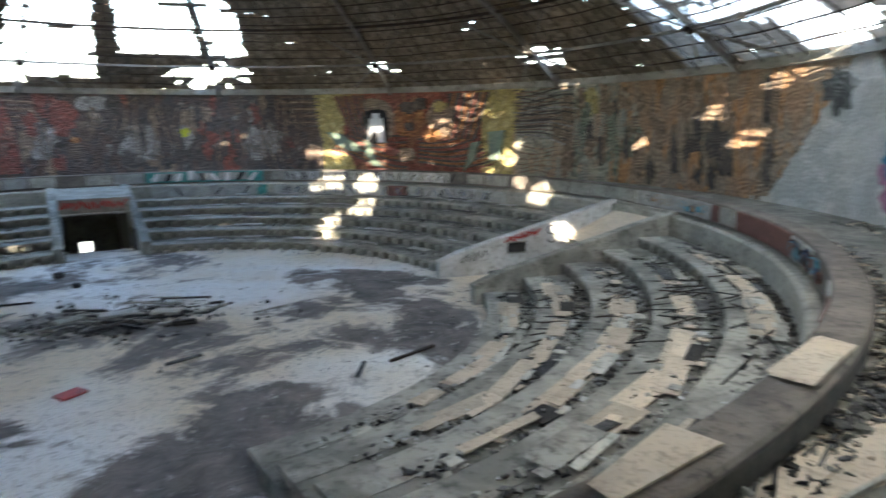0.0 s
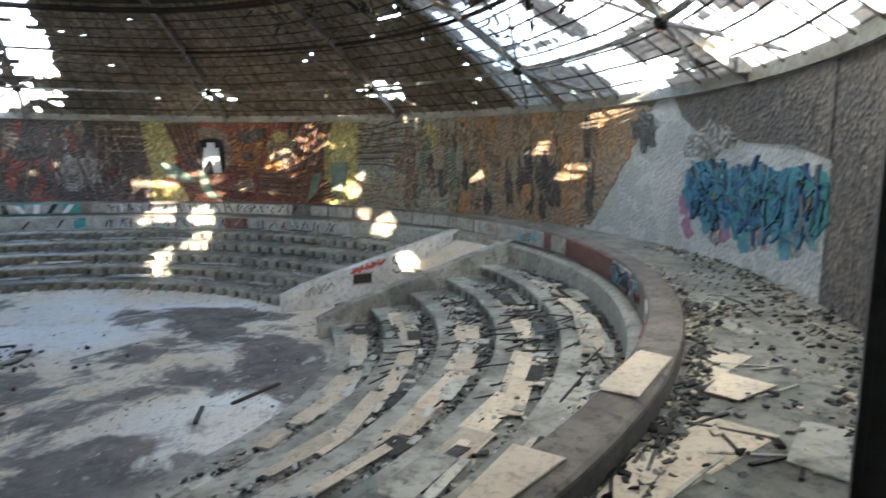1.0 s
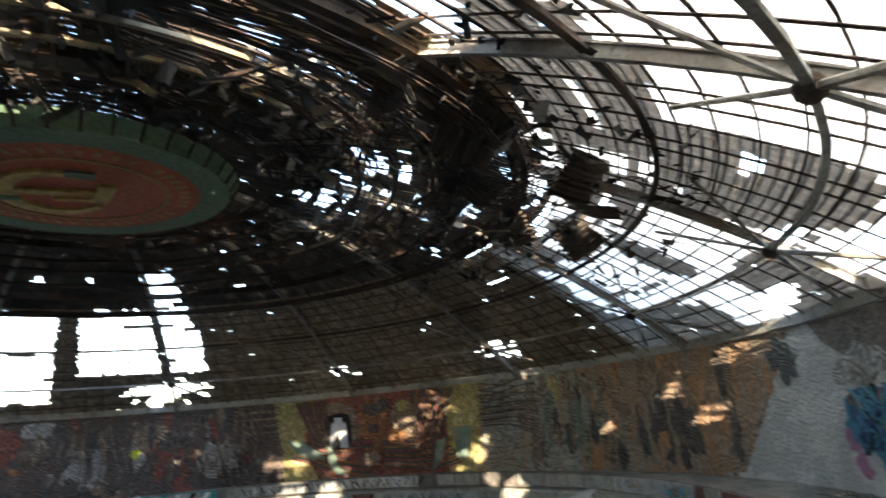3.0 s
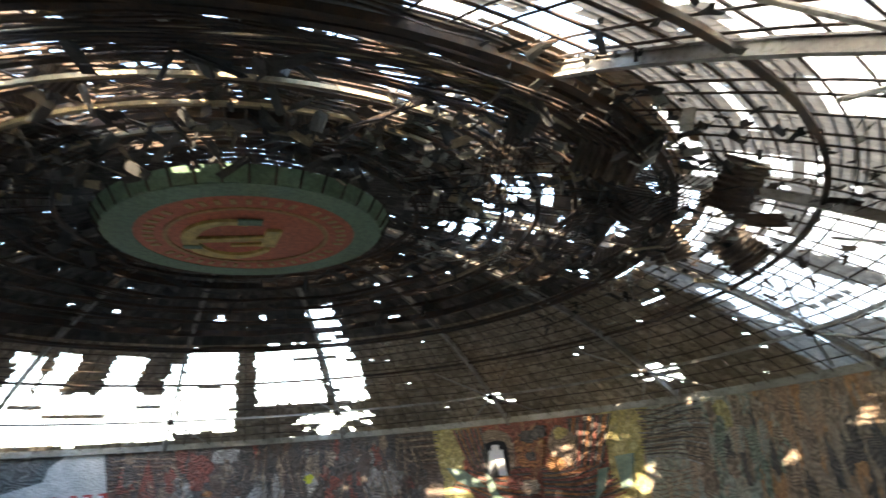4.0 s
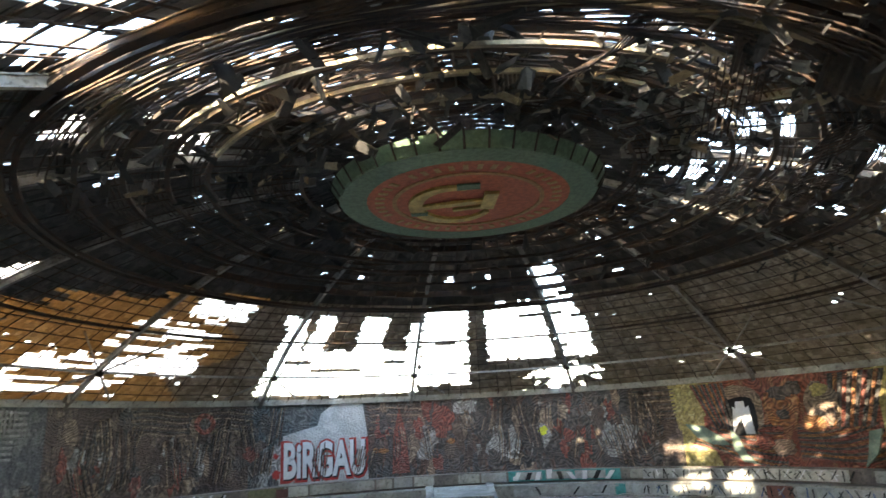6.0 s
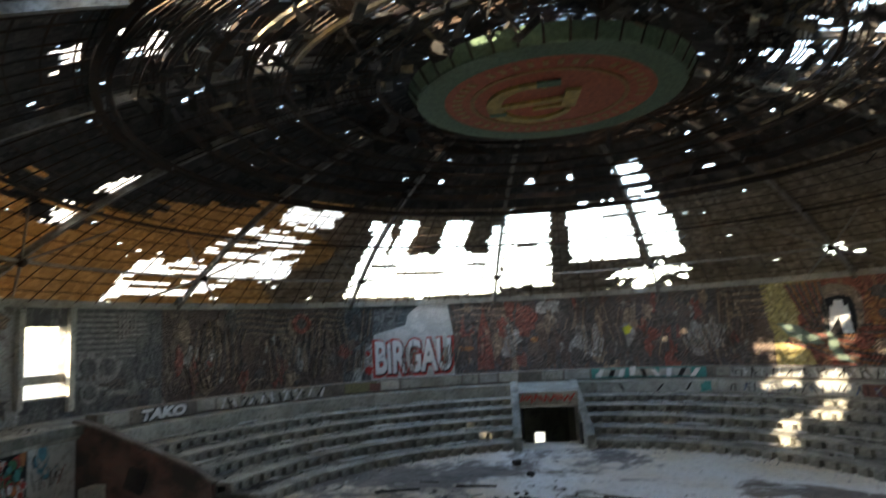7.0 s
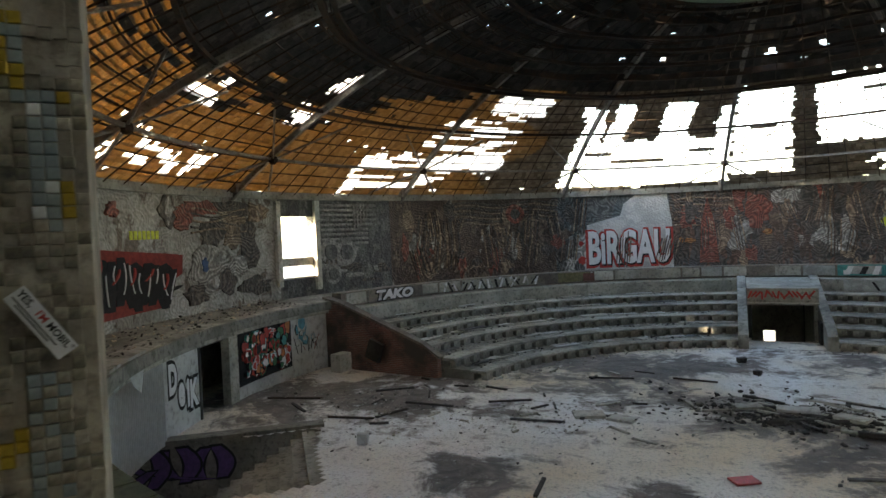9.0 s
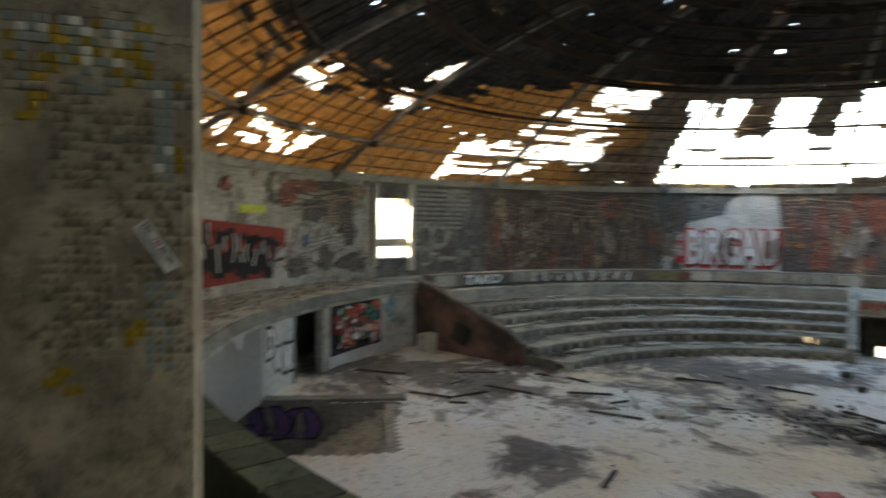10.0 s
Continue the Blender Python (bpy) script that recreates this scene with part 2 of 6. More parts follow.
# gallery walkway behind the rim
bm = lathe([(17.95, WALK_Z), (WALL_R + 2.9, WALK_Z), (WALL_R + 2.9, WALK_Z - 0.35), (17.95, WALK_Z - 0.35)], -180, 180)
thing("floor_gallery", "grey concrete gallery walkway strewn with dirt", "walkway", kind="structure", bm=bm, mats=[TIER_DARK])

# drum wall below the gallery, open behind the far passage
for a0, a1 in ((-4.8, 353.5),):
    bm = lathe([(20.8, -2.2), (21.2, -2.2), (21.2, WALK_Z - 0.35), (20.8, WALK_Z - 0.35)], a0, a1)
    thing("wall_lower", "dark concrete drum wall below the gallery", "wall", kind="structure", bm=bm, mats=[CONCRETE])

bm = lathe([(20.8, -0.82), (21.2, -0.82), (21.2, WALK_Z - 0.35), (20.8, WALK_Z - 0.35)], -6.5, -4.8)
thing("wall_over_hatch", "dark concrete above a small light hatch", "wall", kind="structure", bm=bm, mats=[CONCRETE])

# unseen outer ring corridor behind the entrance, its band of openings added for light
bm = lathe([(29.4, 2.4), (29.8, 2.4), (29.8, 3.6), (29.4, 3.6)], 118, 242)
thing("wall_outer_sill", "unseen low outer wall of the added ring corridor", "wall", kind="structure", bm=bm, mats=[CONCRETE])
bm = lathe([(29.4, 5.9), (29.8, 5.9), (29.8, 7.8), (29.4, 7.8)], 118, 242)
thing("wall_outer_head", "unseen outer wall over the added light openings", "wall", kind="structure", bm=bm, mats=[CONCRETE])
# added wall, out of view, blocks the sun through the middle openings
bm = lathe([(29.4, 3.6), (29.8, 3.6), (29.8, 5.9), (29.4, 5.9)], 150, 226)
thing("wall_outer_back", "unseen wall added to keep sun off the entrance", "wall", kind="structure", bm=bm, mats=[CONCRETE])
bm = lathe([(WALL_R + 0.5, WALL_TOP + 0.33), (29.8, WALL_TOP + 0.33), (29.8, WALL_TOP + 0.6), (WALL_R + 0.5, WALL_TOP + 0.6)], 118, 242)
thing("ceiling_corridor", "concrete slab over the unseen ring corridor", "ceiling", kind="structure", bm=bm, mats=[CONCRETE])
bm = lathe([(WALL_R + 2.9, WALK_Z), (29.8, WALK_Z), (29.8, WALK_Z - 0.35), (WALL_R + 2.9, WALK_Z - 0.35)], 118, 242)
thing("floor_corridor", "bare concrete floor of the unseen ring corridor", "floor", kind="structure", bm=bm, mats=[TIER])

bm = lathe([(WALL_R - 0.14, WALL_TOP), (WALL_R + 0.7, WALL_TOP), (WALL_R + 0.7, WALL_TOP + 0.32), (WALL_R - 0.14, WALL_TOP + 0.32)], -180, 180)
thing("trim_ring_beam", "pale painted ring beam on top of the wall", "beam", kind="structure", bm=bm, mats=[BEAM])

# drum wall in fields of mosaic
def mosaic(name, a, b_, c, pale, s=0.7, cut=0.60, tall=0.5, tess=0.45, lines=0.75):
    """Small tesserae: fields of three colours with pale bare patches."""
    mat, nt, b = shader(name, 0.7)
    v = coords(nt, (1, 1, tall))
    n1 = noise_tex(nt, v, s, 6, 0.6, 1.2)
    n2 = noise_tex(nt, v, s * 2.6, 5, 0.6, 0.8)
    n3 = noise_tex(nt, v, s * 0.9, 7, 0.65, 0.5)
    vo = node(nt, "ShaderNodeTexVoronoi", Scale=9.0)
    nt.links.new(coords(nt), vo.inputs["Vector"])
    col = mix(nt, ramp(nt, n1, [(0.44, (0, 0, 0)), (0.50, (1, 1, 1))]), a, b_)
    col = mix(nt, ramp(nt, n2, [(0.54, (0, 0, 0)), (0.58, (1, 1, 1))]), col, c)
    col = mix(nt, ramp(nt, n3, [(cut, (0, 0, 0)), (cut + 0.05, (1, 1, 1))]), col, pale)
    col = mix(nt, tess, col, ramp(nt, vo.outputs["Color"], [(0.1, (0.35,) * 3), (0.9, (1.5,) * 3)]), 'MULTIPLY')
    # grooved line work that swirls over the relief
    sway = node(nt, "ShaderNodeTexNoise", Scale=0.42, Detail=2.5, Roughness=0.55)
    nt.links.new(coords(nt), sway.inputs["Vector"])
    far_off = nt.nodes.new("ShaderNodeVectorMath")
    far_off.operation = 'MULTIPLY_ADD'
    far_off.inputs[1].default_value = (5.0, 5.0, 7.0)
    nt.links.new(sway.outputs["Color"], far_off.inputs[0])
    nt.links.new(coords(nt), far_off.inputs[2])
    wv = node(nt, "ShaderNodeTexWave", Scale=1.15, Distortion=1.5, Detail=2.0)
    wv.bands_direction = 'Z'
    nt.links.new(far_off.outputs[0], wv.inputs["Vector"])
    col = mix(nt, lines, col, ramp(nt, wv.outputs["Fac"], [(0.2, (0.45,) * 3), (0.55, (1.0,) * 3), (0.9, (1.4,) * 3)]), 'MULTIPLY')
    nt.links.new(col, b.inputs["Base Color"])
    hs = nt.nodes.new("ShaderNodeMath")
    nt.links.new(n2, hs.inputs[0])
    nt.links.new(vo.outputs["Distance"], hs.inputs[1])
    hw = nt.nodes.new("ShaderNodeMath")
    hw.operation = 'MULTIPLY_ADD'
    hw.inputs[1].default_value = 0.8 * lines
    nt.links.new(wv.outputs["Fac"], hw.inputs[0])
    nt.links.new(hs.outputs[0], hw.inputs[2])
    bump(nt, b, hw.outputs[0], 0.7, 0.06)
    return mat


M_LINES = mosaic("grey_line_mosaic", (0.13, 0.13, 0.125), (0.085, 0.085, 0.085), (0.17, 0.165, 0.155), (0.24, 0.235, 0.22), 0.8, 0.66, lines=0.15)
M_BROWN = mosaic("brown_mosaic", (0.12, 0.085, 0.065), (0.085, 0.06, 0.05), (0.16, 0.12, 0.09), (0.36, 0.34, 0.31), 0.6, 0.60, lines=0.5)
M_END = mosaic("grey_brown_mosaic", (0.15, 0.125, 0.105), (0.11, 0.095, 0.085), (0.18, 0.15, 0.125), (0.22, 0.20, 0.18), 0.9, 0.62, 1, 0.5, 0.1)
M_FIGURE = mosaic("figure_mosaic", (0.115, 0.09, 0.075), (0.09, 0.085, 0.08), (0.135, 0.085, 0.065), (0.28, 0.26, 0.23), 0.7, 0.61)
M_TEAL = mosaic("slate_mosaic", (0.09, 0.11, 0.11), (0.12, 0.12, 0.115), (0.07, 0.075, 0.075), (0.38, 0.38, 0.36), 0.5, 0.58)
M_RED = mosaic("red_mosaic", (0.29, 0.09, 0.055), (0.21, 0.072, 0.05), (0.29, 0.145, 0.08), (0.35, 0.18, 0.12), 0.7, 0.62)
M_GOLD = mosaic("gold_tesserae", (0.44, 0.36, 0.13), (0.33, 0.27, 0.11), (0.54, 0.47, 0.22), (0.26, 0.21, 0.11), 1.2, 0.62, 1, 0.6, 0.15)
M_GREEN = mosaic("greenish_mosaic", (0.38, 0.35, 0.27), (0.29, 0.30, 0.25), (0.40, 0.29, 0.20), (0.50, 0.46, 0.39), 0.6, 0.62, 0.3, 0.45, 0.5)
M_ORANGE = mosaic("rust_mosaic", (0.34, 0.22, 0.14), (0.29, 0.23, 0.17), (0.42, 0.22, 0.10), (0.38, 0.33, 0.27), 0.6, 0.62, 0.3, 0.45, 0.4)
M_BARE = mosaic("bare_render", (0.50, 0.51, 0.50), (0.42, 0.43, 0.42), (0.56, 0.56, 0.54), (0.30, 0.30, 0.29), 0.5, 0.66, 1, 0.1, 0.0)
M_STRIPPED = mosaic("half_stripped_mosaic", (0.36, 0.35, 0.32), (0.28, 0.27, 0.24), (0.15, 0.12, 0.10), (0.42, 0.41, 0.38), 0.45, 0.58, 0.8, 0.18, 0.3)

WIN = (-87.1, -81.3, 3.75, 6.68)
Z0 = WALK_Z - 0.02
WALLS = []
def wall_field(a0, a1, mat, label, z0=Z0, z1=WALL_TOP):
    b = lathe([(WALL_R, z0), (WALL_R + 0.5, z0), (WALL_R + 0.5, z1), (WALL_R, z1)], a0, a1, 1.0)
    w = thing("wall_%d" % (len(WALLS) + 1), label, "wall", kind="structure", bm=b, mats=[mat])
    WALLS.append((a0, a1, w))
    return w


def wall_of(a):
    for a0, a1, w in WALLS:
        if a0 <= a < a1:
            return w
    return WALLS[-1][2]


wall_field(-165, WIN[0], M_STRIPPED, "wall of half-stripped mosaic with bare plaster and graffiti")
wall_field(WIN[0], WIN[1], M_LINES, "mosaic wall under the window opening", Z0, WIN[2])
wall_field(WIN[0], WIN[1], M_LINES, "mosaic wall over the window opening", WIN[3], WALL_TOP)
wall_field(WIN[1], -68, M_LINES, "grey mosaic wall with machine-like line relief")
wall_field(-68, -39, M_BROWN, "brown mosaic wall with pale broken patches")
wall_field(-39, -20, M_TEAL, "dark slate mosaic wall with bare patch and graffiti")
wall_field(-20, -8, M_FIGURE, "brown and red relief mosaic wall with wavy lines")
wall_field(-8, 25, M_FIGURE, "brown figure mosaic wall with whitewashed blotches")
wall_field(25, 32.5, M_BROWN, "brown banded mosaic wall beside the gold field")
wall_field(32.5, 36, M_GOLD, "gold tesserae field of the mosaic wall")
wall_field(36, 60, M_RED, "red banner mosaic wall with gold border")
wall_field(60, 65.5, M_GOLD, "gold tesserae field of the mosaic wall")
wall_field(65.5, 82, M_GREEN, "greenish brown mosaic wall with flame-like bands")
wall_field(82, 104, M_ORANGE, "rust coloured mosaic wall with tall relief forms")
wall_field(104, 141, M_BARE, "bare grey rendered wall with blue graffiti")
wall_field(141, 147.5, M_END, "dark brown mosaic end of the drum wall")

# window in the wall opening
w = thing("window_1", "bare window opening with pale concrete reveals", "window", kind="structure")
for nm, a, wd, z0, z1 in (("jamb", WIN[0] - 0.35, 0.25, WIN[2] - 0.3, WALL_TOP - 0.1), ("jamb", WIN[1] + 0.4, 0.28, WIN[2] - 0.6, WALL_TOP - 0.02)):
    b = bmesh.new()
    box(b, (wd, 0.3, z1 - z0), at_arc(WALL_R - 0.05, a, (z0 + z1) / 2))
    part(nm, b, CONCRETE_LIGHT, w, "pale concrete jamb")
b = lathe([(WALL_R - 0.1, WIN[2]), (WALL_R + 0.6, WIN[2]), (WALL_R + 0.6, WIN[2] + 0.08), (WALL_R - 0.1, WIN[2] + 0.08)], WIN[0], WIN[1])
part("sill", b, CONCRETE_LIGHT, w, "worn concrete sill")
b = lathe([(WALL_R + 0.1, 4.35), (WALL_R + 0.25, 4.35), (WALL_R + 0.25, 4.72), (WALL_R + 0.1, 4.72)], WIN[0], WIN[1])
part("transom", b, BEAM, w, "weathered low transom beam")

# stains plus the shade on the rim's back, both in the colour
RIM_BACK = blotch("shaded_stained_board", (0.055, 0.045, 0.038), (0.035, 0.03, 0.027), (0.018, 0.017, 0.016), 2.0, 12, bmp=0.6)

# rim of the gallery: upstand above, pale ledge below
bm = lathe([(17.72, 2.56), (RIM_R, 2.50), (RIM_R, RIM_TOP - 0.03), (RIM_R - 0.03, RIM_TOP), (17.75, RIM_TOP), (17.72, RIM_TOP - 0.03)], -86, 186, 1.5)
rim = thing("rim_wall", "broad grey concrete rim along the gallery", "parapet", kind="structure", bm=bm, mats=[RIM_MAT])
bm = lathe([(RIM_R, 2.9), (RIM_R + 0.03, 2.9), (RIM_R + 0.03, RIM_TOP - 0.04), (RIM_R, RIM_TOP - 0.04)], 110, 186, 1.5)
part("rim_back", bm, RIM_BACK, rim, "stained back of the rim, coloured dark for shade")
bm = lathe([(17.42, 1.7), (18.2, 1.7), (18.2, 2.5), (17.50, 2.5), (17.42, 2.44)], -86, 186, 1.5)
thing("trim_rim_ledge", "pale concrete ledge under the gallery rim", "ledge", kind="structure", bm=bm, mats=[CONCRETE])

# higher balustrade beside the entrance, over the stair well
MOSS = blotch("mossy_tile", (0.13, 0.15, 0.09), (0.09, 0.11, 0.065), (0.04, 0.045, 0.03), 2.5, 12, piece=0.3)
bm = lathe([(18.14, 2.3), (18.50, 2.3), (18.50, 3.69), (18.46, 3.73), (18.18, 3.73), (18.14, 3.69)], 186, 219, 1.5)
balus = thing("balustrade_wall", "mossy concrete balustrade above the stair well", "balustrade", kind="structure", bm=bm, mats=[MOSS])
for k in range(25):
    part("coping_tile", lathe([(18.11, 3.735), (18.54, 3.735), (18.54, 3.77), (18.11, 3.77)], 186.1 + k * 1.29, 187.3 + k * 1.29, 1.2), MOSS, balus)

# tiers with bench slabs on short posts
PORTALS = ((FAR_AXIS, FAR_HALF), (99.3, 2.05))


def beside(portal, sign):
    return lambda r: portal[0] + sign * math.degrees(math.asin(portal[1] / r))


TIERS = [(10.6, 0.36), (12.0, 0.74), (13.4, 1.10), (14.8, 1.46), (16.2, 1.80)]
POST = mesh_of("post", (lambda b: (box(b, (0.40, 0.26, 0.27)), b)[1])(bmesh.new()), TIER)
SECTORS = (("tiers_far_side", -86, beside(PORTALS[0], -1)), ("tiers_middle", beside(PORTALS[0], 1), beside(PORTALS[1], -1)), ("tiers_near_side", beside(PORTALS[1], 1), 172))
for name, a0, a1 in SECTORS:
    prof = [(11.15, -0.05), (11.15, 0.0)]
    for i, (r, z) in enumerate(TIERS):
        prof += [(r + 0.55, prof[-1][1]), (r + 0.55, z)] if i else [(r + 0.55, z)]
    prof += [(17.5, TIERS[-1][1]), (17.5, 1.8), (18.0, 1.8), (18.0, -0.05)]
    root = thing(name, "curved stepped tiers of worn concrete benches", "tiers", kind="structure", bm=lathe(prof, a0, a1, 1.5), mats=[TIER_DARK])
    g0 = a0 if callable(a0) else (lambda r, q=a0: q)
    g1 = a1 if callable(a1) else (lambda r, q=a1: q)
    for i, (r, z) in enumerate(TIERS):
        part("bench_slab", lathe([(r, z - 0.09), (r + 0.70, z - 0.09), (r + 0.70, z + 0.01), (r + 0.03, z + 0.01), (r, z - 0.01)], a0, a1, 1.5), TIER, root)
        s, e = g0(r), g1(r)
        n = int((e - s) * r / 57.3 / 0.62)
        for k in range(n):
            part("post", POST, None, root, m=at_arc(r + 0.155, s + (e - s) * (k + 0.5) / n, z - 0.225))

# brick end wall of the far tiers
bm = lathe([(12.6, 0), (12.6, 0.75), (13.3, 1.22), (17.5, 2.75), (18.3, 2.95), (18.3, 0)], -87.2, -86.05)
end_wall = thing("wall_brick_end", "sloping red brick end wall of the tiers", "wall", kind="structure", bm=bm, mats=[BRICK])
bm = lathe([(12.5, 0.76), (12.5, 0.84), (13.3, 1.33), (17.5, 2.86), (18.4, 3.05), (18.4, 2.96), (17.5, 2.76), (13.3, 1.23)], -87.4, -85.9)
part("coping", bm, RIM_MAT, end_wall, "worn concrete coping")
bm = bmesh.new()
box(bm, (0.9, 0.5, 0.75), at_arc(17.2, -88.2, 0.37))
part("pier", bm, CONCRETE_LIGHT, end_wall, "pale rendered stub")
# recess drawn as a dark block, its shade put into the colour
bm = bmesh.new()
box(bm, (0.3, 0.7, 0.8), at_arc(15.6, -87.35, 0.9, 20))
part("recess", bm, DARK, end_wall, "dark block standing in for a shaded broken recess")

# passages through the tiers
WHITEWASH = blotch("scrawled_whitewash", (0.66, 0.66, 0.64), (0.50, 0.50, 0.47), (0.24, 0.23, 0.20), 0.9, 6, bmp=0.5)


def roofless(root, M, PORT_HALF):
    """The side passage: open above, a hatch and sprayed marks on its pale cheek, boards at its head."""
    x = -(PORT_HALF - 0.38)
    # closed panel; the dark of the hatch opening is its colour
    b = bmesh.new()
    box(b, (0.05, 0.75, 0.36), Matrix.Translation((x, 13.25, 0.98)))
    hatch = part("hatch", b, DARK, root, "dark panel standing in for a small shaded hatch", M)
    b = bmesh.new()
    box(b, (0.12, 0.85, 0.05), Matrix.Translation((x, 13.25, 1.19)))
    box(b, (0.12, 0.85, 0.05), Matrix.Translation((x, 13.25, 0.78)))
    part("hatch_frame", b, CONCRETE, root, "worn hatch frame", M)
    rn = random.Random(31)
    for k in range(22):
        b = bmesh.new()
        box(b, (0.012, 0.05, 0.26), Matrix.Translation((x + 0.004 + 0.0006 * k, 12.85 + k * 0.062, 1.30 + k * 0.012 + rn.uniform(-0.04, 0.04))) @ Matrix.Rotation(rn.uniform(-1.3, 1.3), 4, 'X'))
        part("paint_stroke", b, PAINT_RED, root, "red sprayed stroke", M)
    b = bmesh.new()
    arc = [(0.2 * math.cos(t), 0.17 + 0.17 * math.sin(t)) for t in np.linspace(0.3, 4.5, 10)] + [(0.2 * math.cos(t), -0.17 + 0.17 * math.sin(t)) for t in np.linspace(1.6, -2.8, 10)]
    for (p, q), (p2, q2) in zip(arc, arc[1:]):
        tube(b, (x + 0.005, 14.75 + p, 1.42 + q), (x + 0.005, 14.75 + p2, 1.42 + q2), 0.025, 5)
    part("sprayed_letter", b, PAINT_BLACK, root, "black sprayed letter S", M)
    for k in range(9):
        b = bmesh.new()
        box(b, (0.012, 0.035, rn.uniform(0.2, 0.4)), Matrix.Translation((x + 0.004, 11.0 + 0.13 * k, 0.62 + 0.03 * k)) @ Matrix.Rotation(rn.uniform(-0.7, 0.7), 4, 'X'))
        part("paint_stroke", b, PAINT_BLACK, root, "black sprayed stroke", M)
    b = bmesh.new()
    box(b, (3.2, 0.14, 2.9), Matrix.Translation((0, 17.55, 1.15)))
    part("head_wall", b, CONCRETE, root, "concrete wall closing the passage", M)
    b = bmesh.new()
    box(b, (3.0, 2.4, 0.05), Matrix.Translation((0, 16.35, 1.75)) @ Matrix.Rotation(0.42, 4, 'X'))
    part("board", b, PLY, root, "tan boards leaning at the head", M)
    b = bmesh.new()
    box(b, (3.3, 5.4, 0.3), Matrix.Translation((0, 14.8, 0.22)) @ Matrix.Rotation(0.09, 4, 'X'))
    part("ramp", b, RUBBLE, root, "rubble filled ramp", M)


def passage(axis, PORT_HALF, lit):
    M = Matrix.Rotation(radians(-axis), 4, 'Z')
    root = thing("passage", "concrete passage cut through the seating tiers with sloping cheek walls", "passage", group="passages through the tiers")
    for sx in (-1, 1):
        b = bmesh.new()
        x0, x1 = sx * (PORT_HALF - 0.38), sx * (PORT_HALF + 0.04)
        pr = [(10.15, -0.05), (10.15, 0.62), (11.0, 0.95), (17.45, 2.62), (17.9, 2.62), (17.9, -0.05)]
        f = [b.verts.new((x0, y, z)) for y, z in pr]
        g = [b.verts.new((x1, y, z)) for y, z in pr]
        b.faces.new(f)
        b.faces.new(g[::-1])
        for k in range(len(pr)):
            b.faces.new((f[k], g[k], g[(k + 1) % 6], f[(k + 1) % 6]))
        bmesh.ops.recalc_face_normals(b, faces=b.faces)
        bmesh.ops.bevel(b, geom=[e for e in b.edges if e.calc_length() > 0.5], offset=0.03, segments=1, affect='EDGES')
        part("cheek_wall", b, TIER if lit or sx > 0 else WHITEWASH, root, "sloping concrete cheek wall", M)
    w2 = PORT_HALF - 0.39
    if not lit:
        roofless(root, M, PORT_HALF)
        return root
    b = bmesh.new()
    box(b, (2 * w2, 0.3, 0.72), Matrix.Translation((0, 12.95, 2.04)))
    lin = part("lintel", b, CONCRETE, root, "", M)
    b = bmesh.new()
    box(b, (2 * w2, 0.55, 0.08), Matrix.Translation((0, 12.75, 1.70)))
    part("canopy", b, CONCRETE, root, "thin concrete canopy slab", M)
    b = bmesh.new()
    box(b, (2 * w2, 4.6, 0.12), Matrix.Translation((0, 15.3, 2.36)) @ Matrix.Rotation(0.045, 4, 'X'))
    part("roof_slab", b, CONCRETE, root, "", M)
    # left side wall and tunnel walls carry the passage's shade as dark colour
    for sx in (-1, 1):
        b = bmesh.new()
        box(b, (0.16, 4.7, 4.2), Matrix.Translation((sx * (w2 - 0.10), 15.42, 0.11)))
        part("side_wall", b, CONCRETE if sx > 0 else DARK, root, "rendered side wall, the left one coloured dark for shade", M)
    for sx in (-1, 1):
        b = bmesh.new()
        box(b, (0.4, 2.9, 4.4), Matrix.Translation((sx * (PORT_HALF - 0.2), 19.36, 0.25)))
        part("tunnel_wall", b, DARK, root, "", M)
    # no real hollow: the niche's shade is a dark block
    b = bmesh.new()
    box(b, (0.16, 0.9, 1.0), Matrix.Translation((w2 - 0.02, 12.0, 0.5)))
    part("niche", b, DARK, root, "dark block standing in for a shaded niche", M)
    b = bmesh.new()
    box(b, (2 * w2, 8.7, 0.15), Matrix.Translation((0, 16.55, -0.80)) @ Matrix.Rotation(-0.172, 4, 'X'))
    part("ramp", b, TIER_DARK, root, "dirty ramp running down into the passage", M)
    # a wild red scrawl on the lintel
    b = bmesh.new()
    rn = random.Random(int(axis) + 9)
    for k in range(16):
        x = -1.35 + k * 0.17
        box(b, (0.085, 0.012 + 0.001 * k, 0.36), Matrix.Translation((x, 12.785, 2.1 + rn.uniform(-0.05, 0.05))) @ Matrix.Rotation(rn.uniform(-0.9, 0.9), 4, 'Y'))
    part("scrawl", b, PAINT_RED, root, "red sprayed scrawl", M)
    return root


PAINT_RED = plain("red_spray_paint", (0.50, 0.045, 0.035), 0.6)
PAINT_WHITE = plain("white_spray_paint", (0.74, 0.75, 0.76), 0.6, var=0.12)
PAINT_BLACK = plain("black_spray_paint", (0.015, 0.015, 0.017), 0.9)
PAINT_TEAL = plain("teal_spray_paint", (0.05, 0.30, 0.28), 0.6)
PAINT_BLUE = plain("blue_spray_paint", (0.045, 0.23, 0.36), 0.6)
PAINT_CYAN = plain("pale_blue_spray_paint", (0.10, 0.33, 0.43), 0.6)
PAINT_DARKRED = plain("dark_red_spray_paint", (0.30, 0.04, 0.03), 0.85)
PAINT_TAN = plain("tan_spray_paint", (0.35, 0.22, 0.12), 0.6)
PAINT_DEEP = plain("deep_blue_spray_paint", (0.03, 0.09, 0.24), 0.6)
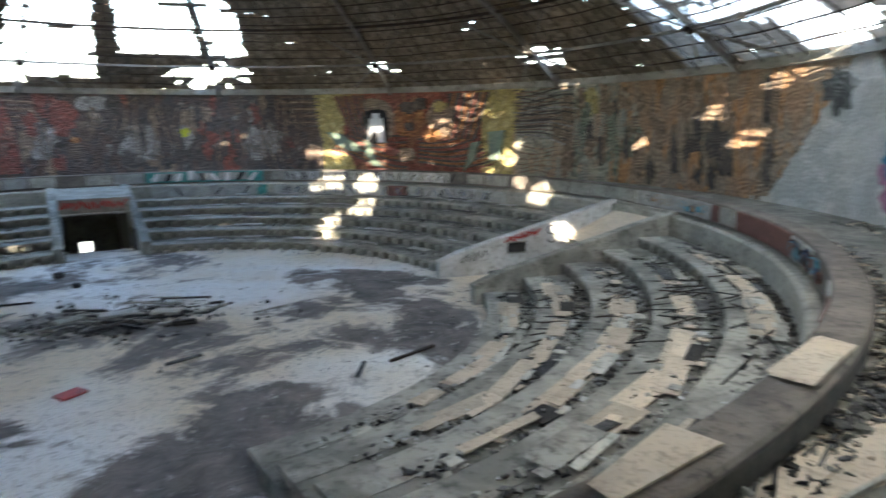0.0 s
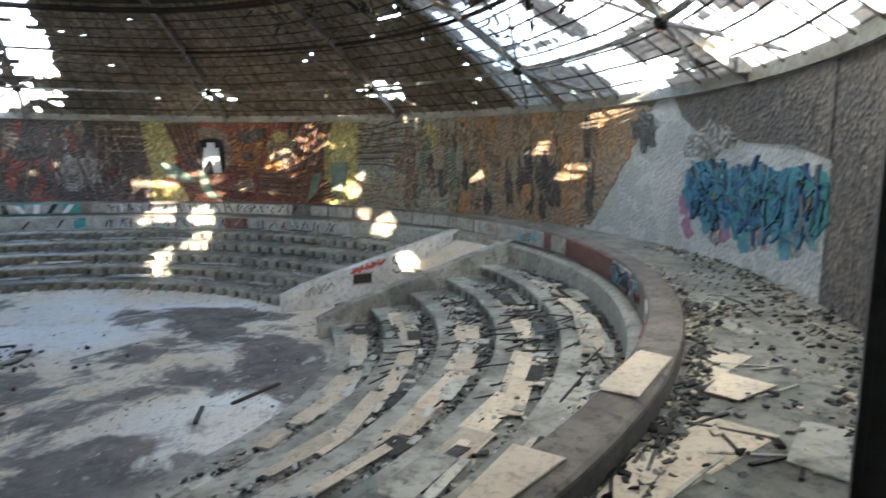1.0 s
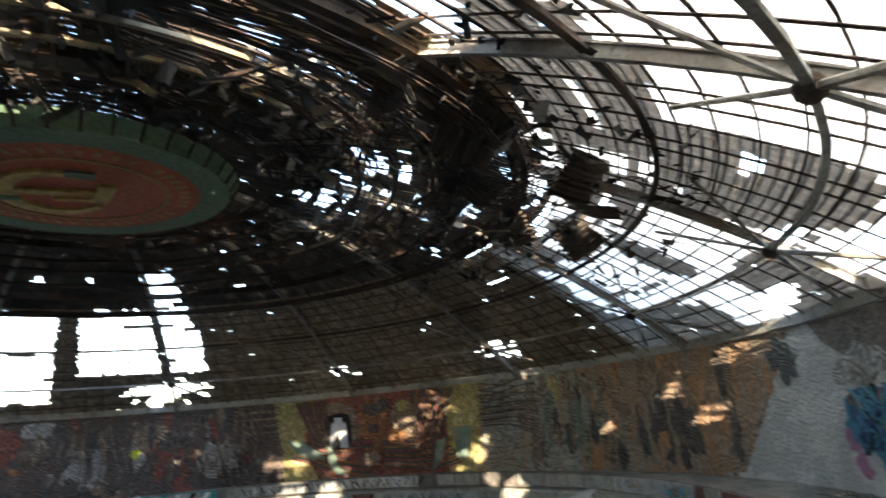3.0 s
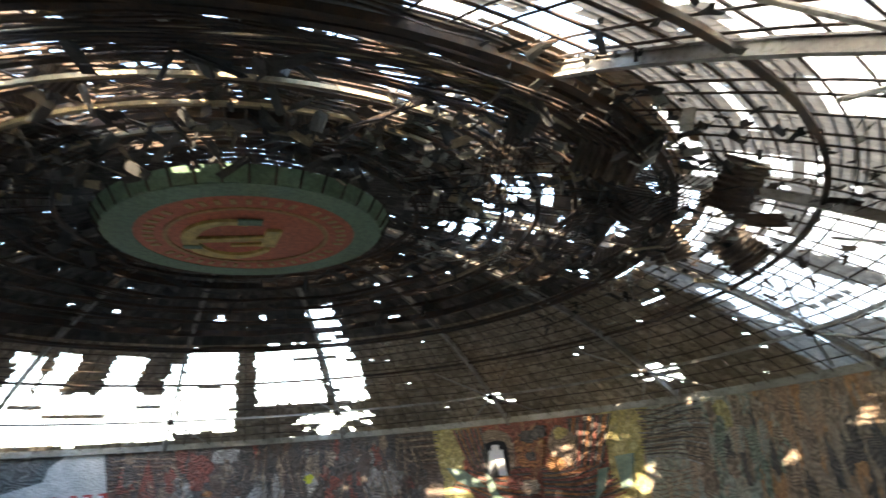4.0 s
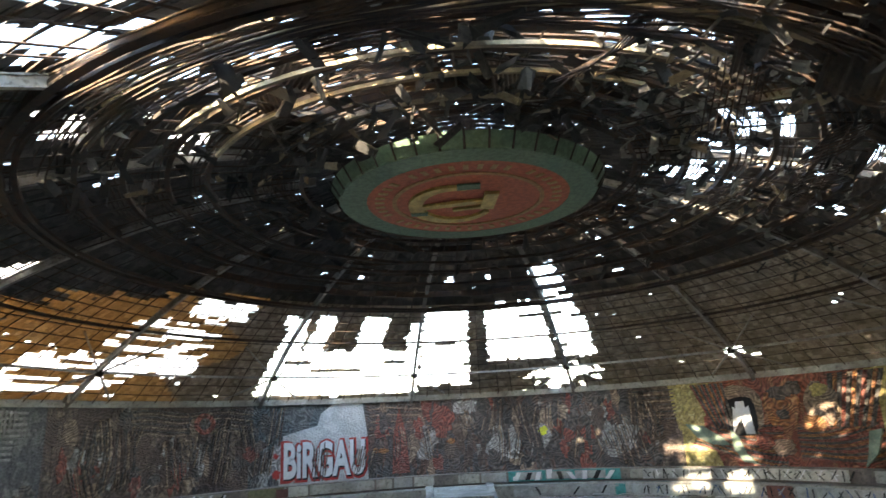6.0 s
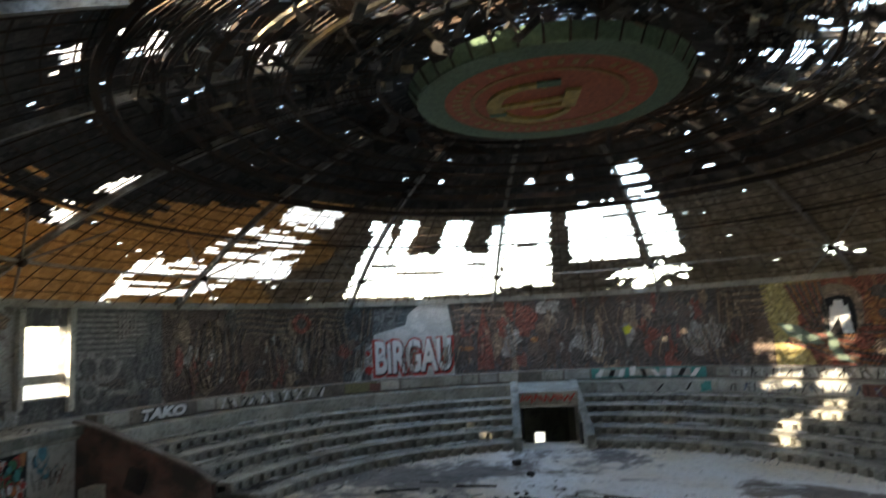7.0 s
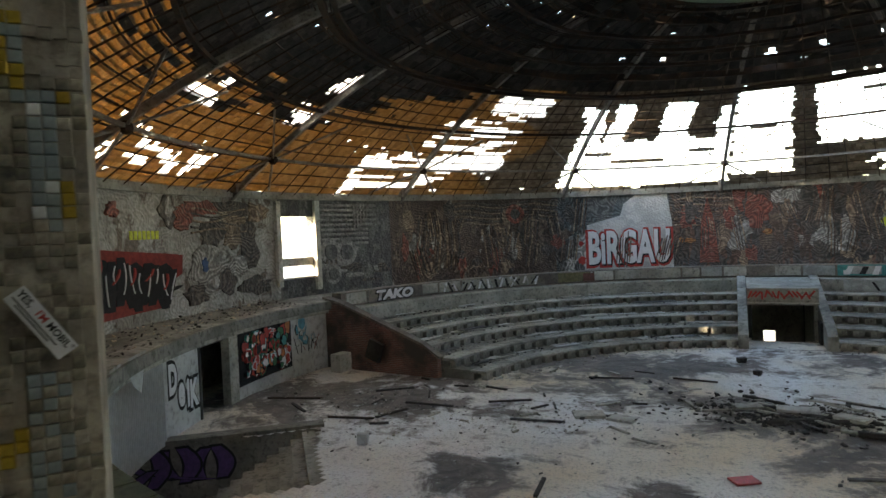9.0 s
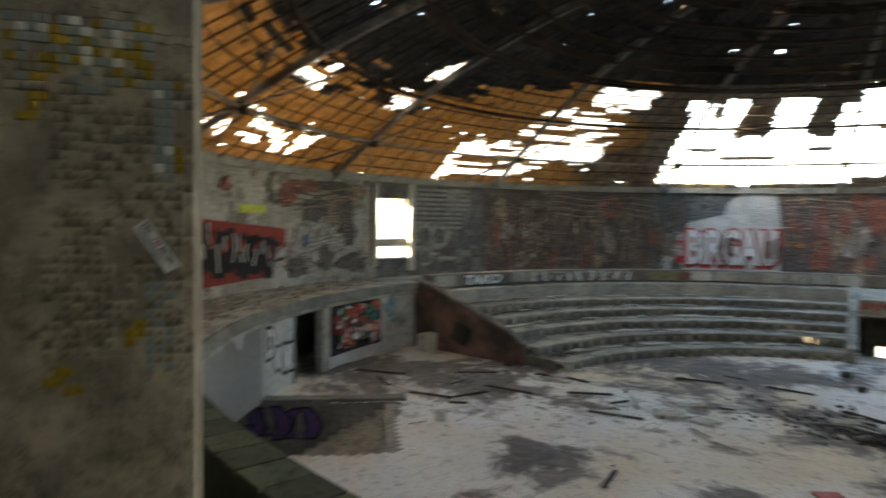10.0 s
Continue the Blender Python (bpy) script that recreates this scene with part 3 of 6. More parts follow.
PAINT_PINK = plain("pink_spray_paint", (0.45, 0.20, 0.32), 0.6)
PAINT_PURPLE = plain("purple_spray_paint", (0.10, 0.05, 0.20), 0.6)
PAINT_YELLOW = plain("yellow_spray_paint", (0.65, 0.70, 0.05), 0.6)
PAINT_GREEN = plain("green_spray_paint", (0.05, 0.22, 0.10), 0.6)
PAINT_ORANGE = plain("orange_spray_paint", (0.60, 0.20, 0.06), 0.6)
for ax, half in PORTALS:
    passage(ax, half, ax < 0)

# stage wall under the gallery with a doorway
ST = 18.3
def stage_seg(a0, a1, mat, label, z1=WALK_Z - 0.36, r=ST):
    b = lathe([(r, -0.05), (r + 0.3, -0.05), (r + 0.3, z1), (r, z1)], a0, a1, 1.0)
    return thing("wall_stage_%d" % int(-a0), label, "wall", kind="structure", bm=b, mats=[mat])
stage_seg(-165, -119.6, CONCRETE, "concrete stage wall under the gallery", r=ST + 0.05)
seg_white = stage_seg(-119.2, -112.4, PLASTER, "white rendered stage wall beside a doorway")
stage_seg(-106.9, -105.2, CONCRETE, "dark concrete post of the doorway", r=ST - 0.12)
seg_col = stage_seg(-105.2, -86.8, PLASTER, "rendered stage wall covered in graffiti")
bm = lathe([(ST - 0.25, WALK_Z - 0.50), (ST + 0.6, WALK_Z - 0.50), (ST + 0.6, WALK_Z + 0.02), (ST - 0.25, WALK_Z + 0.02)], -146, -87.4, 1.0)
thing("trim_gallery_edge", "crumbling concrete edge of the gallery slab", "ledge", kind="structure", bm=bm, mats=[TIER])
door = thing("door_1", "dark open doorway in the stage wall", "doorway", kind="structure")
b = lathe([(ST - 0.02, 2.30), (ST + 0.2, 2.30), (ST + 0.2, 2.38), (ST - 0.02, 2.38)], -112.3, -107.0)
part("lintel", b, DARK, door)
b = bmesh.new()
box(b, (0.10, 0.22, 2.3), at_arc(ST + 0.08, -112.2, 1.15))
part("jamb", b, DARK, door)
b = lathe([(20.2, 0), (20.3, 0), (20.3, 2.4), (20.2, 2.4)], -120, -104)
part("back_wall", b, DARK, door, "near-black wall of the room behind")
# torn plaster hanging from the slab edge
def shard(a, z, w, h, mat):
    b = bmesh.new()
    rn = random.Random(int(-a * 10))
    pts = [(-w / 2, 0), (w / 2, 0), (w / 2 * rn.uniform(0.6, 1), -h * 0.5), (w * rn.uniform(-0.1, 0.3), -h), (-w * 0.2, -h * rn.uniform(0.5, 0.9)), (-w / 2, -h * 0.4)]
    f = b.faces.new([b.verts.new(pol(ST - 0.27, a + math.degrees(x / ST), z + y)) for x, y in pts])
    bmesh.ops.solidify(b, geom=[f], thickness=0.03)
    thing("plaster_shard", "torn plaster shard hanging from the slab edge", "plaster", group="plaster shards", bm=b, mats=[mat])
for a_, z_, w_, h_, m_ in ((-126.5, 2.95, 1.3, 1.0, PLASTER), (-124.2, 2.9, 0.5, 0.5, BEAM), (-119.5, 2.88, 0.7, 0.4, CONCRETE), (-104, 2.88, 0.6, 0.35, CONCRETE), (-131.5, 2.95, 0.9, 0.7, PLASTER)):
    shard(a_, z_, w_, h_, m_)

# corrugated sheet
b = bmesh.new()
n = 360
row = []
for k in range(n + 1):
    a = -136.5 + 17.0 * k / n
    rr = ST - 0.05 - 0.035 * math.sin(k * 2 * math.pi / 8)
    row.append((b.verts.new(pol(rr, a, 0.0)), b.verts.new(pol(rr, a, 2.42 - 0.14 * max(0, math.sin(k * 0.21))))))
for k in range(n):
    b.faces.new((row[k][0], row[k + 1][0], row[k + 1][1], row[k][1]))
bmesh.ops.solidify(b, geom=b.faces[:], thickness=0.01)
thing("corrugated_sheet", "pale grey corrugated sheet leaning against the stage wall", "metal sheet", bm=b, mats=[plain("galvanised_sheet", (0.74, 0.76, 0.77), 0.55, 0.0, 0.15)])

# stairs down into the well
WM = Matrix((( WELL_E1.x, WELL_E2.x, 0, WELL_O.x), (WELL_E1.y, WELL_E2.y, 0, WELL_O.y), (0, 0, 1, 0), (0, 0, 0, 1)))
stair = thing("stairs", "worn concrete stairs descending into a dark well", "stairs", kind="structure")
for k in range(12):
    b = bmesh.new()
    box(b, (WELL_L - 0.1, 0.36, 0.16 + 0.0), Matrix.Translation((WELL_L / 2, 0.18 + 0.34 * k, -0.12 - 0.19 * k)))
    box(b, (WELL_L - 0.1, 0.05, 0.2), Matrix.Translation((WELL_L / 2, 0.33 + 0.34 * k, -0.2 - 0.19 * k)))
    part("step", b, CONCRETE, stair, "", WM)
well = thing("wall_well", "concrete walls of the stair well with purple graffiti", "wall", kind="structure")
for nm, size, c in (("far_side", (0.5, WELL_D + 0.6, 3.3), (-0.25, WELL_D / 2, -1.62)), ("near_side", (0.5, WELL_D + 0.6, 3.3), (WELL_L + 0.25, WELL_D / 2, -1.74)), ("back", (WELL_L, 0.5, 3.3), (WELL_L / 2, WELL_D + 0.25, -1.62)), ("head", (WELL_L, 0.5, 3.3), (WELL_L / 2, -0.25, -1.74)), ("bottom", (WELL_L, WELL_D, 0.2), (WELL_L / 2, WELL_D / 2, -3.3))):
    b = bmesh.new()
    box(b, size, Matrix.Translation(c))
    part(nm, b, TIER_DARK, well, "", WM)
for size, c in (((0.5, WELL_D + 0.6, 0.10), (-0.25, WELL_D / 2, 0.06)),):
    b = bmesh.new()
    box(b, size, Matrix.Translation(c))
    part("kerb", b, TIER_DARK, well, "crumbling kerb", WM)
def spray_band(b, x, y, z, ln, wd, lean, bend):
    """A bent tapering band of paint on the well's wall."""
    prev = None
    for k in range(11):
        t = k / 10 - 0.5
        u, v = y + ln * t * math.sin(lean) + bend * math.cos(3.1 * t), z + ln * t * math.cos(lean)
        w = wd * (0.6 + 0.4 * math.sin((k + 0.6) / 11.2 * math.pi)) / 2
        cur = [b.verts.new((x, u - w, v)), b.verts.new((x, u + w, v)), b.verts.new((x - 0.01, u + w, v)), b.verts.new((x - 0.01, u - w, v))]
        if prev:
            for q in range(4):
                b.faces.new((prev[q], prev[(q + 1) % 4], cur[(q + 1) % 4], cur[q]))
        prev = cur


b, b2 = bmesh.new(), bmesh.new()
rnd = random.Random(12)
for k, (y, z, ln, wd, lean, bend) in enumerate(((1.55, -0.62, 0.9, 0.42, 0.15, -0.2), (1.95, -0.62, 0.85, 0.4, -0.2, 0.22), (2.5, -0.6, 0.95, 0.42, 0.05, -0.25), (2.85, -0.55, 0.8, 0.40, 0.3, 0.2), (3.3, -0.65, 1.0, 0.42, -0.1, -0.25), (3.75, -0.5, 0.9, 0.3, 0.9, 0.1), (3.6, -0.95, 0.8, 0.36, -0.8, 0.1), (2.2, -1.0, 1.0, 0.3, 1.4, 0.1), (3.9, -0.2, 0.7, 0.2, 1.0, 0.0))):
    spray_band(b2, 0.010 + 0.002 * k, y + 1.15, z, ln + 0.14, wd + 0.14, lean, bend)
    spray_band(b, 0.0112 + 0.002 * k, y + 1.15, z, ln, wd, lean, bend)
part("graffiti_outline", b2, PAINT_BLACK, well, "black graffiti outline", WM)
part("graffiti", b, PAINT_PURPLE, well, "purple sprayed graffiti", WM)

# ---- dome ----
HOLES = []


def hole(a0, a1, r0, r1, slant=0.0, rag=0.5, left=0.0):
    HOLES.append((a0, a1, r0, r1, slant, rag, left))


hole(-39, -11.3, 17.2, 20.7, 0, 0.1, 0.05)
hole(-40, -35.5, 14.6, 17.4, -0.6)
hole(-33.6, -30.4, 14.3, 17.4, 0, 0.2)
hole(-24.2, -18.8, 14.3, 17.4, 0, 0.2)
hole(-14, -11.3, 14.8, 17.4, 0, 0.2)
hole(-11.0, -1.8, 13.5, 20.2, 0, 0.1, 0.03)
hole(2.0, 14.4, 13.4, 18.4, 0, 0.1, 0.05)
hole(15.5, 22, 10.2, 18.5, 0, 0.3, 0.12)
hole(9, 21, 19.2, 20.5, 0, 1, 0.2)
hole(-78, -68, 18.3, 20.7, 0, 0.8, 0.40)
hole(-68, -60, 15.9, 20.6, 0, 0.6, 0.40)
hole(-60, -51, 15.6, 19.6, 0, 0.8, 0.30)
hole(-60, -48, 13.9, 15.2, 0, 0.3, 0.1)
hole(-97.5, -92, 14.5, 15.3, 0, 0.6)
hole(-98, -93, 16.2, 17.2, 0, 0.8, 0.3)
hole(-106, -101, 19.3, 20.0, 0, 0.7, 0.2)
hole(-110, -107, 19.6, 20.2, 0, 0.5, 0.2)
hole(-114.5, -111, 19.2, 20.2, 0, 0.5, 0.2)
hole(-119, -112, 16.6, 17.5, 0, 0.6, 0.2)
hole(-121, -117, 18.8, 20.2, 0, 0.6, 0.2)
hole(-8, -5, 10.8, 11.4)
hole(3, 6, 10.9, 11.3)
hole(34, 37, 11.7, 12.1)
hole(96, 112, 16.0, 18.2, 0, 0.7, 0.945)
hole(97, 113, 18.4, 19.3, 0, 0.9, 0.945)
hole(111, 118, 18.3, 21, 0, 0.4, 0.93)
hole(116, 129, 16.4, 19.2, 0, 0.7, 0.90)
hole(128, 149, 19.4, 20.9, 0, 0.5, 0.84)
hole(146, 163, 16.4, 20.3, 0, 0.4, 0.74)
hole(104, 137, 12.6, 15.6, 0, 2.2, 0.9)
hole(81, 96, 6.6, 8.8, 0, 1.0, 0.3)
hole(143, 156, 9, 11.2, 0, 0.8, 0.3)
hole(-153, -139, 10.2, 11.6, 0, 0.5, 0.1)
hole(-158, -150, 6.6, 8.8, 0, 0.6, 0.35)
hole(-176, -166, 8.3, 9.6, 0, 0.5, 0.3)
hole(-154, -147, 13.6, 15.2, 0, 0.6, 0.45)
hole(-135, -130, 13.3, 13.9, 0, 0.4, 0.2)
hole(-168, -161, 10.2, 11.1, 0, 0.5, 0.3)
hole(172, 180, 10.3, 11.1, 0, 0.5, 0.4)
hole(156, 172, 13.2, 14.6, 0, 0.6, 0.66)
hole(-137, -129, 11.6, 13, 0, 0.6, 0.3)
hole(-166, -158, 11.4, 12.8, 0, 0.6, 0.4)
hole(-128, -118, 8.5, 9.6, 0, 0.6, 0.4)
hole(168, 178, 11.2, 12.2, 0, 0.6, 0.4)
hole(42.6, 46, 18.6, 19.8, 0, 0.8, 0.45)
hole(70, 75.5, 18.6, 20.0, 0, 0.9, 0.5)
hole(85, 165, 9.0, 16.0, 0, 0, 0.975)
hole(95, 126, 8.2, 12.2, 0, 0.8, 0.80)
hole(125, 235, 6.8, 12.8, 0, 0, 0.94)


# gaps through which the sun reaches these spots: place and half width
SUN_SPOTS = [(12.0, 17.2, 5.1, 0.30), (16.9, 12.5, 5.4, 0.75), (17.6, 11.5, 5.8, 0.40), (14.1, 15.6, 4.2, 0.30), (15.2, 14.5, 4.2, 0.30), (13.1, 16.4, 6.1, 0.25), (21.0, 1.35, 4.6, 0.25),
             (20.8, -2.7, 5.8, 0.36), (20.5, -4.7, 5.1, 0.42), (19.7, -7.2, 4.75, 0.42), (20.0, -6.5, 7.1, 0.40), (19.0, 8.9, 3.9, 0.50), (10.6, 14.0, 3.1, 0.65), (12.1, 12.6, 2.5, 0.60),
             (11.1, 10.4, 1.5, 0.65), (9.0, 9.6, 1.0, 0.55), (8.5, 8.2, 0.6, 0.45), (17.1, 3.3, 2.5, 0.50), (16.8, 4.5, 3.0, 0.35), (15.0, -1.2, 1.6, 0.45)]


def sunlit_gap(a, r):
    p = pol(r, a, dome_z(r))
    for x, y, z, half in SUN_SPOTS:
        d = p - Vector((x, y, z))
        along = d.dot(sun_way)
        if along < -3 and (d - sun_way * along).length < half * (1 + 0.35 * noise.noise(p * 1.7)):
            return True
    return False


def keep_strip(a, r):
    """A fixed chance for each short run of lath."""
    return noise.cell((math.floor(a / 4.5 + 7.3 * math.floor(r * 5)) * 0.731, math.floor(r * 5) * 1.37, 0.5)) * 0.5 + 0.5


def is_open(a, r, rn):
    for a0, a1, r0, r1, slant, rag, left in HOLES:
        da = (noise.noise((a * 0.35, r * 0.9, 1.5)) + 0.5 * noise.noise((a * 1.3, r * 2.2, 5.5))) * rag
        s = slant * (r - r0)
        if a0 - s + da * 57 / r < a < a1 - s + da * 57 / r and r0 + da < r < r1 + da and keep_strip(a, r) >= left:
            return True
    return False


def slat(verts, faces, slots, a0, a1, r0, r1, lift, slot, th=0.02):
    i = len(verts)
    for dz in (0, th):
        for r, a, e in ((r0, a0, lift), (r1, a0, 0), (r1, a1, 0), (r0, a1, lift)):
            verts.append(pol(r, a, dome_z(r) + dz + e))
    for f in ((3, 2, 1, 0), (4, 5, 6, 7), (0, 1, 5, 4), (1, 2, 6, 5), (2, 3, 7, 6), (3, 0, 4, 7)):
        faces.append([i + k for k in f])
        slots.append(slot)


# gaps closed by added thin white sheets: bright as sky, sun kept out
SHEETED = ((-81, -47, 13.5, 21.2), (-126, -90, 12.0, 21.2), (-140, -102, 8.0, 14.2), (94, 166, 15.4, 21.2), (128, 152, 12.8, 15.4))


def sheeted(a, r):
    return any(a0 < a < a1 and r0 < r < r1 for a0, a1, r0, r1 in SHEETED)


def slot_at(a, r):
    """Added thin sheets, bright as sky, where the laths are gone, grey ones elsewhere."""
    da = noise.noise((a * 0.35, r * 0.9, 1.5)) * 0.8
    for a0, a1, r0, r1, slant, rag, left in HOLES:
        if 0.55 < left < 0.95 and r0 + da < r < r1 + da and a0 + 2 * da < a < a1 + 2 * da and (r > 15.8 or keep_strip(a * 0.6, r * 0.5) > 0.55):
            return 4
    return 3 if r > 14.0 else 0


rnd = random.Random(5)
V, Fc, S = [], [], []
r = 0.3
while r < 21.3:
    w = 0.2 if r > 13 else 0.36
    arc = 2.8 if r > 13 else 5.0
    off = rnd.uniform(0, arc)
    n = int(360 / arc)
    for k in range(n):
        a0 = -180 + off + k * 360 / n
        for q in range(4):
            b0, b1 = a0 + 360 / n * q / 4, a0 + 360 / n * (q + 1) / 4
            am = ((b0 + b1) / 2 + 180) % 360 - 180
            if sunlit_gap(am, r + w / 2):
                continue
            gone = is_open(am, r + w / 2, rnd) or is_open(am + 360, r + w / 2, rnd)
            if gone and not sheeted(am, r + w / 2) or rnd.random() < (0.0008 if r > 13 else 0.0025):
                continue
            drop = rnd.uniform(0.02, 0.10) if rnd.random() < (0.006 if r > 13 else 0.02) else 0.0
            # lit-to-dark border of the left laths, drawn by switching material slots
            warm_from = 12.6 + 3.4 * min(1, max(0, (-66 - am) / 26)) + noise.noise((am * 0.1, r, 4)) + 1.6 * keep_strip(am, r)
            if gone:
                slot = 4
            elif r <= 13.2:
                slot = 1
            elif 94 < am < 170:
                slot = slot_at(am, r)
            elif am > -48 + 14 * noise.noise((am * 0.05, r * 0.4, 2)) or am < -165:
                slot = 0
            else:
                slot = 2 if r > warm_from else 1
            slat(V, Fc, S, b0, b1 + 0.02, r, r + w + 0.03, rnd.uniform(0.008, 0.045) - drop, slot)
    r += w
me = bpy.data.meshes.new("ceiling")
me.from_pydata(V, [], Fc)
me.materials.append(SLAT)
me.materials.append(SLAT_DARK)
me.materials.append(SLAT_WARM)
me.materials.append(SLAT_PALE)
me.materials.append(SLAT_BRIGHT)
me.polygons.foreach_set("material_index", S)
tagged(new("ceiling", me), "shallow dome of broken wooden laths with holes to the sky", "ceiling", kind="structure")

# rusty grid under the laths
grid = thing("dome_grid", "rusty steel bar grid carrying the dome laths", "ceiling grid", kind="structure")


def ring_bar(r, z, rad, mat, a0=-180, a1=180, name="ring_bar", wob=0.0):
    b = lathe([(r - rad, z - rad), (r + rad, z - rad), (r + rad, z + rad), (r - rad, z + rad)], a0, a1, 3.0)
    if wob:
        for v in b.verts:
            v.co.z += wob * noise.noise(v.co * 0.35)
    return part(name, b, mat, grid)


for r in np.arange(13.6, 21.0, 0.62):
    ring_bar(float(r), dome_z(r) - 0.09, 0.022, STEEL, wob=0.08)
b = bmesh.new()
seg = [20.9 - k * (20.9 - 13.2) / 6 for k in range(7)]
for p, q in zip(seg, seg[1:]):
    tube(b, (0, p, dome_z(p) - 0.13), (0, q, dome_z(q) - 0.13), 0.026, 4)
RADIAL = mesh_of("radial_bar", b, STEEL)
for k in range(120):
    part("radial_bar", RADIAL, None, grid, m=Matrix.Rotation(radians(k * 3 + 0.5 * math.sin(k * 2.3)), 4, 'Z'))

# main ribs with their struts
RIB_A = (-121, -94.5, -66, -37.5, -12, 16, 44.3, 73, 101.3, 130, 158, 186, 213)
GREY_STEEL = blotch("grey_painted_steel", (0.30, 0.29, 0.27), (0.19, 0.17, 0.15), (0.08, 0.065, 0.055), 1.2, 9, rough=0.7)


def rib():
    root = thing("dome_rib", "grey steel dome rib with braced foot struts", "rib", group="ribs of the dome")
    cs = [20.95 - k * (20.95 - 5.2) / 16 for k in range(17)]
    for nm, w, z0, z1 in (("top_flange", 0.075, -0.16, -0.12), ("bottom_flange", 0.075, -0.40, -0.36), ("web", 0.025, -0.36, -0.16)):
        b = bmesh.new()
        rows = [[b.verts.new((x, p, dome_z(p) + z)) for x, z in ((-w, z0), (w, z0), (w, z1), (-w, z1))] for p in cs]
        for p, q in zip(rows, rows[1:]):
            for k in range(4):
                b.faces.new((p[k], p[(k + 1) % 4], q[(k + 1) % 4], q[k]))
        part(nm, b, GREY_STEEL, root)
    node_p = Vector((0, 18.7, dome_z(18.7) - 0.45))
    for sx in (-1, 1):
        b = bmesh.new()
        tube(b, node_p, (sx * 2.1, 20.75, 7.85), 0.06, 6)
        part("foot_strut", b, GREY_STEEL, root)
        b = bmesh.new()
        tube(b, node_p, (sx * 2.3, 16.6, dome_z(16.75) - 0.2), 0.045, 6)
        part("head_strut", b, GREY_STEEL, root)
    b = bmesh.new()
    bmesh.ops.create_uvsphere(b, u_segments=10, v_segments=6, radius=0.2, matrix=Matrix.Translation(node_p))
    part("node", b, STEEL, root)
    b = bmesh.new()
    box(b, (0.35, 0.45, 0.4), Matrix.Translation((0, 20.75, 7.85)))
    part("shoe", b, GREY_STEEL, root)
    return root


first = rib()
for a in RIB_A[1:]:
    copy_thing(first, Matrix.Rotation(radians(-a), 4, 'Z'))
first.matrix_basis = Matrix.Rotation(radians(-RIB_A[0]), 4, 'Z')
ring_bar(18.7, dome_z(18.7) - 0.42, 0.06, GREY_STEEL, name="tie_ring")
ring_bar(13.2, dome_z(13.2) - 0.35, 0.09, STEEL, name="tie_ring")
ring_bar(16.2, dome_z(16.2) - 0.25, 0.06, STEEL, name="tie_ring")

# hung rings of the burnt inner ceiling
inner = thing("inner_ceiling_frame", "sooty hung rings and hangers of the stripped inner ceiling", "ceiling frame", kind="structure")
PALE_BAR = plain("lit_pale_timber", (0.30, 0.24, 0.155), 0.85)
for r, z, kind in ((5.6, 13.6, 0), (6.3, 13.6, 0), (7.2, 13.5, 0), (8.4, 13.15, 1), (9.5, 12.95, 0), (10.6, 12.65, 1), (11.7, 12.35, 0), (12.9, 11.8, 0)):
    h = 0.14 if r in (7.2, 11.7) else 0.06
    b = lathe([(r - 0.07, z - h), (r + 0.07, z - h), (r + 0.07, z + h), (r - 0.07, z + h)], -180, 180, 3)
    for v in b.verts:
        v.co.z += 0.10 * noise.noise(v.co * 0.4)
    part("hung_ring", b, STEEL, inner)
    for dr in (0.22, 0.38, 0.54):
        b = lathe([(r + dr - 0.02, z - 0.02), (r + dr + 0.02, z - 0.02), (r + dr + 0.02, z + 0.02), (r + dr - 0.02, z + 0.02)], -180, 180, 3)
        for v in b.verts:
            v.co.z += 0.25 * noise.noise(v.co * 0.5 + Vector((dr, 0, 0)))
        part("ring_wire", b, STEEL, inner)
# arcs of ring bar that catch light, given as a pale timber colour
for r, z, a0, a1 in ((8.45, 13.0, 150, 232), (10.0, 12.65, 140, 222), (12.1, 12.0, 148, 215), (6.6, 13.45, 165, 250), (9.0, 12.85, 60, 92)):
    part("pale_batten", lathe([(r - 0.05, z - 0.05), (r + 0.05, z - 0.05), (r + 0.05, z + 0.05), (r - 0.05, z + 0.05)], a0, a1, 3), PALE_BAR, inner, "batten coloured pale as a lit ring bar")
b = bmesh.new()
for p, q in ((5.4, 8.4), (8.4, 10.6), (10.6, 13.2)):
    zz = {5.4: 13.65, 8.4: 13.2, 10.6: 12.65, 13.2: 11.75}
    tube(b, (0, p, zz[p]), (0, q, zz[q]), 0.025, 4)
for p, z in ((7.2, 13.4), (10.6, 12.65), (12.2, 12.1)):
    tube(b, (0, p, z), (0, p, dome_z(p)), 0.015, 4)
HANG = mesh_of("hanger_frame", b, STEEL)
for k in range(72):
    part("hanger_frame", HANG, None, inner, m=Matrix.Rotation(radians(k * 5 + 0.8 * math.sin(k * 3.1)), 4, 'Z'))

for k in range(14):
    r, z = 10.9 + 0.17 * k, 12.4 - 0.075 * k
    b = lathe([(r - 0.018, z - 0.018), (r + 0.018, z - 0.018), (r + 0.018, z + 0.018), (r - 0.018, z + 0.018)], 112 + 3 * (k % 5), 236 - 4 * (k % 4), 3)
    for v in b.verts:
        v.co.z += 0.22 * noise.noise(v.co * 0.45 + Vector((k * 0.3, 0, 0)))
    part("ring_wire", b, STEEL, inner)

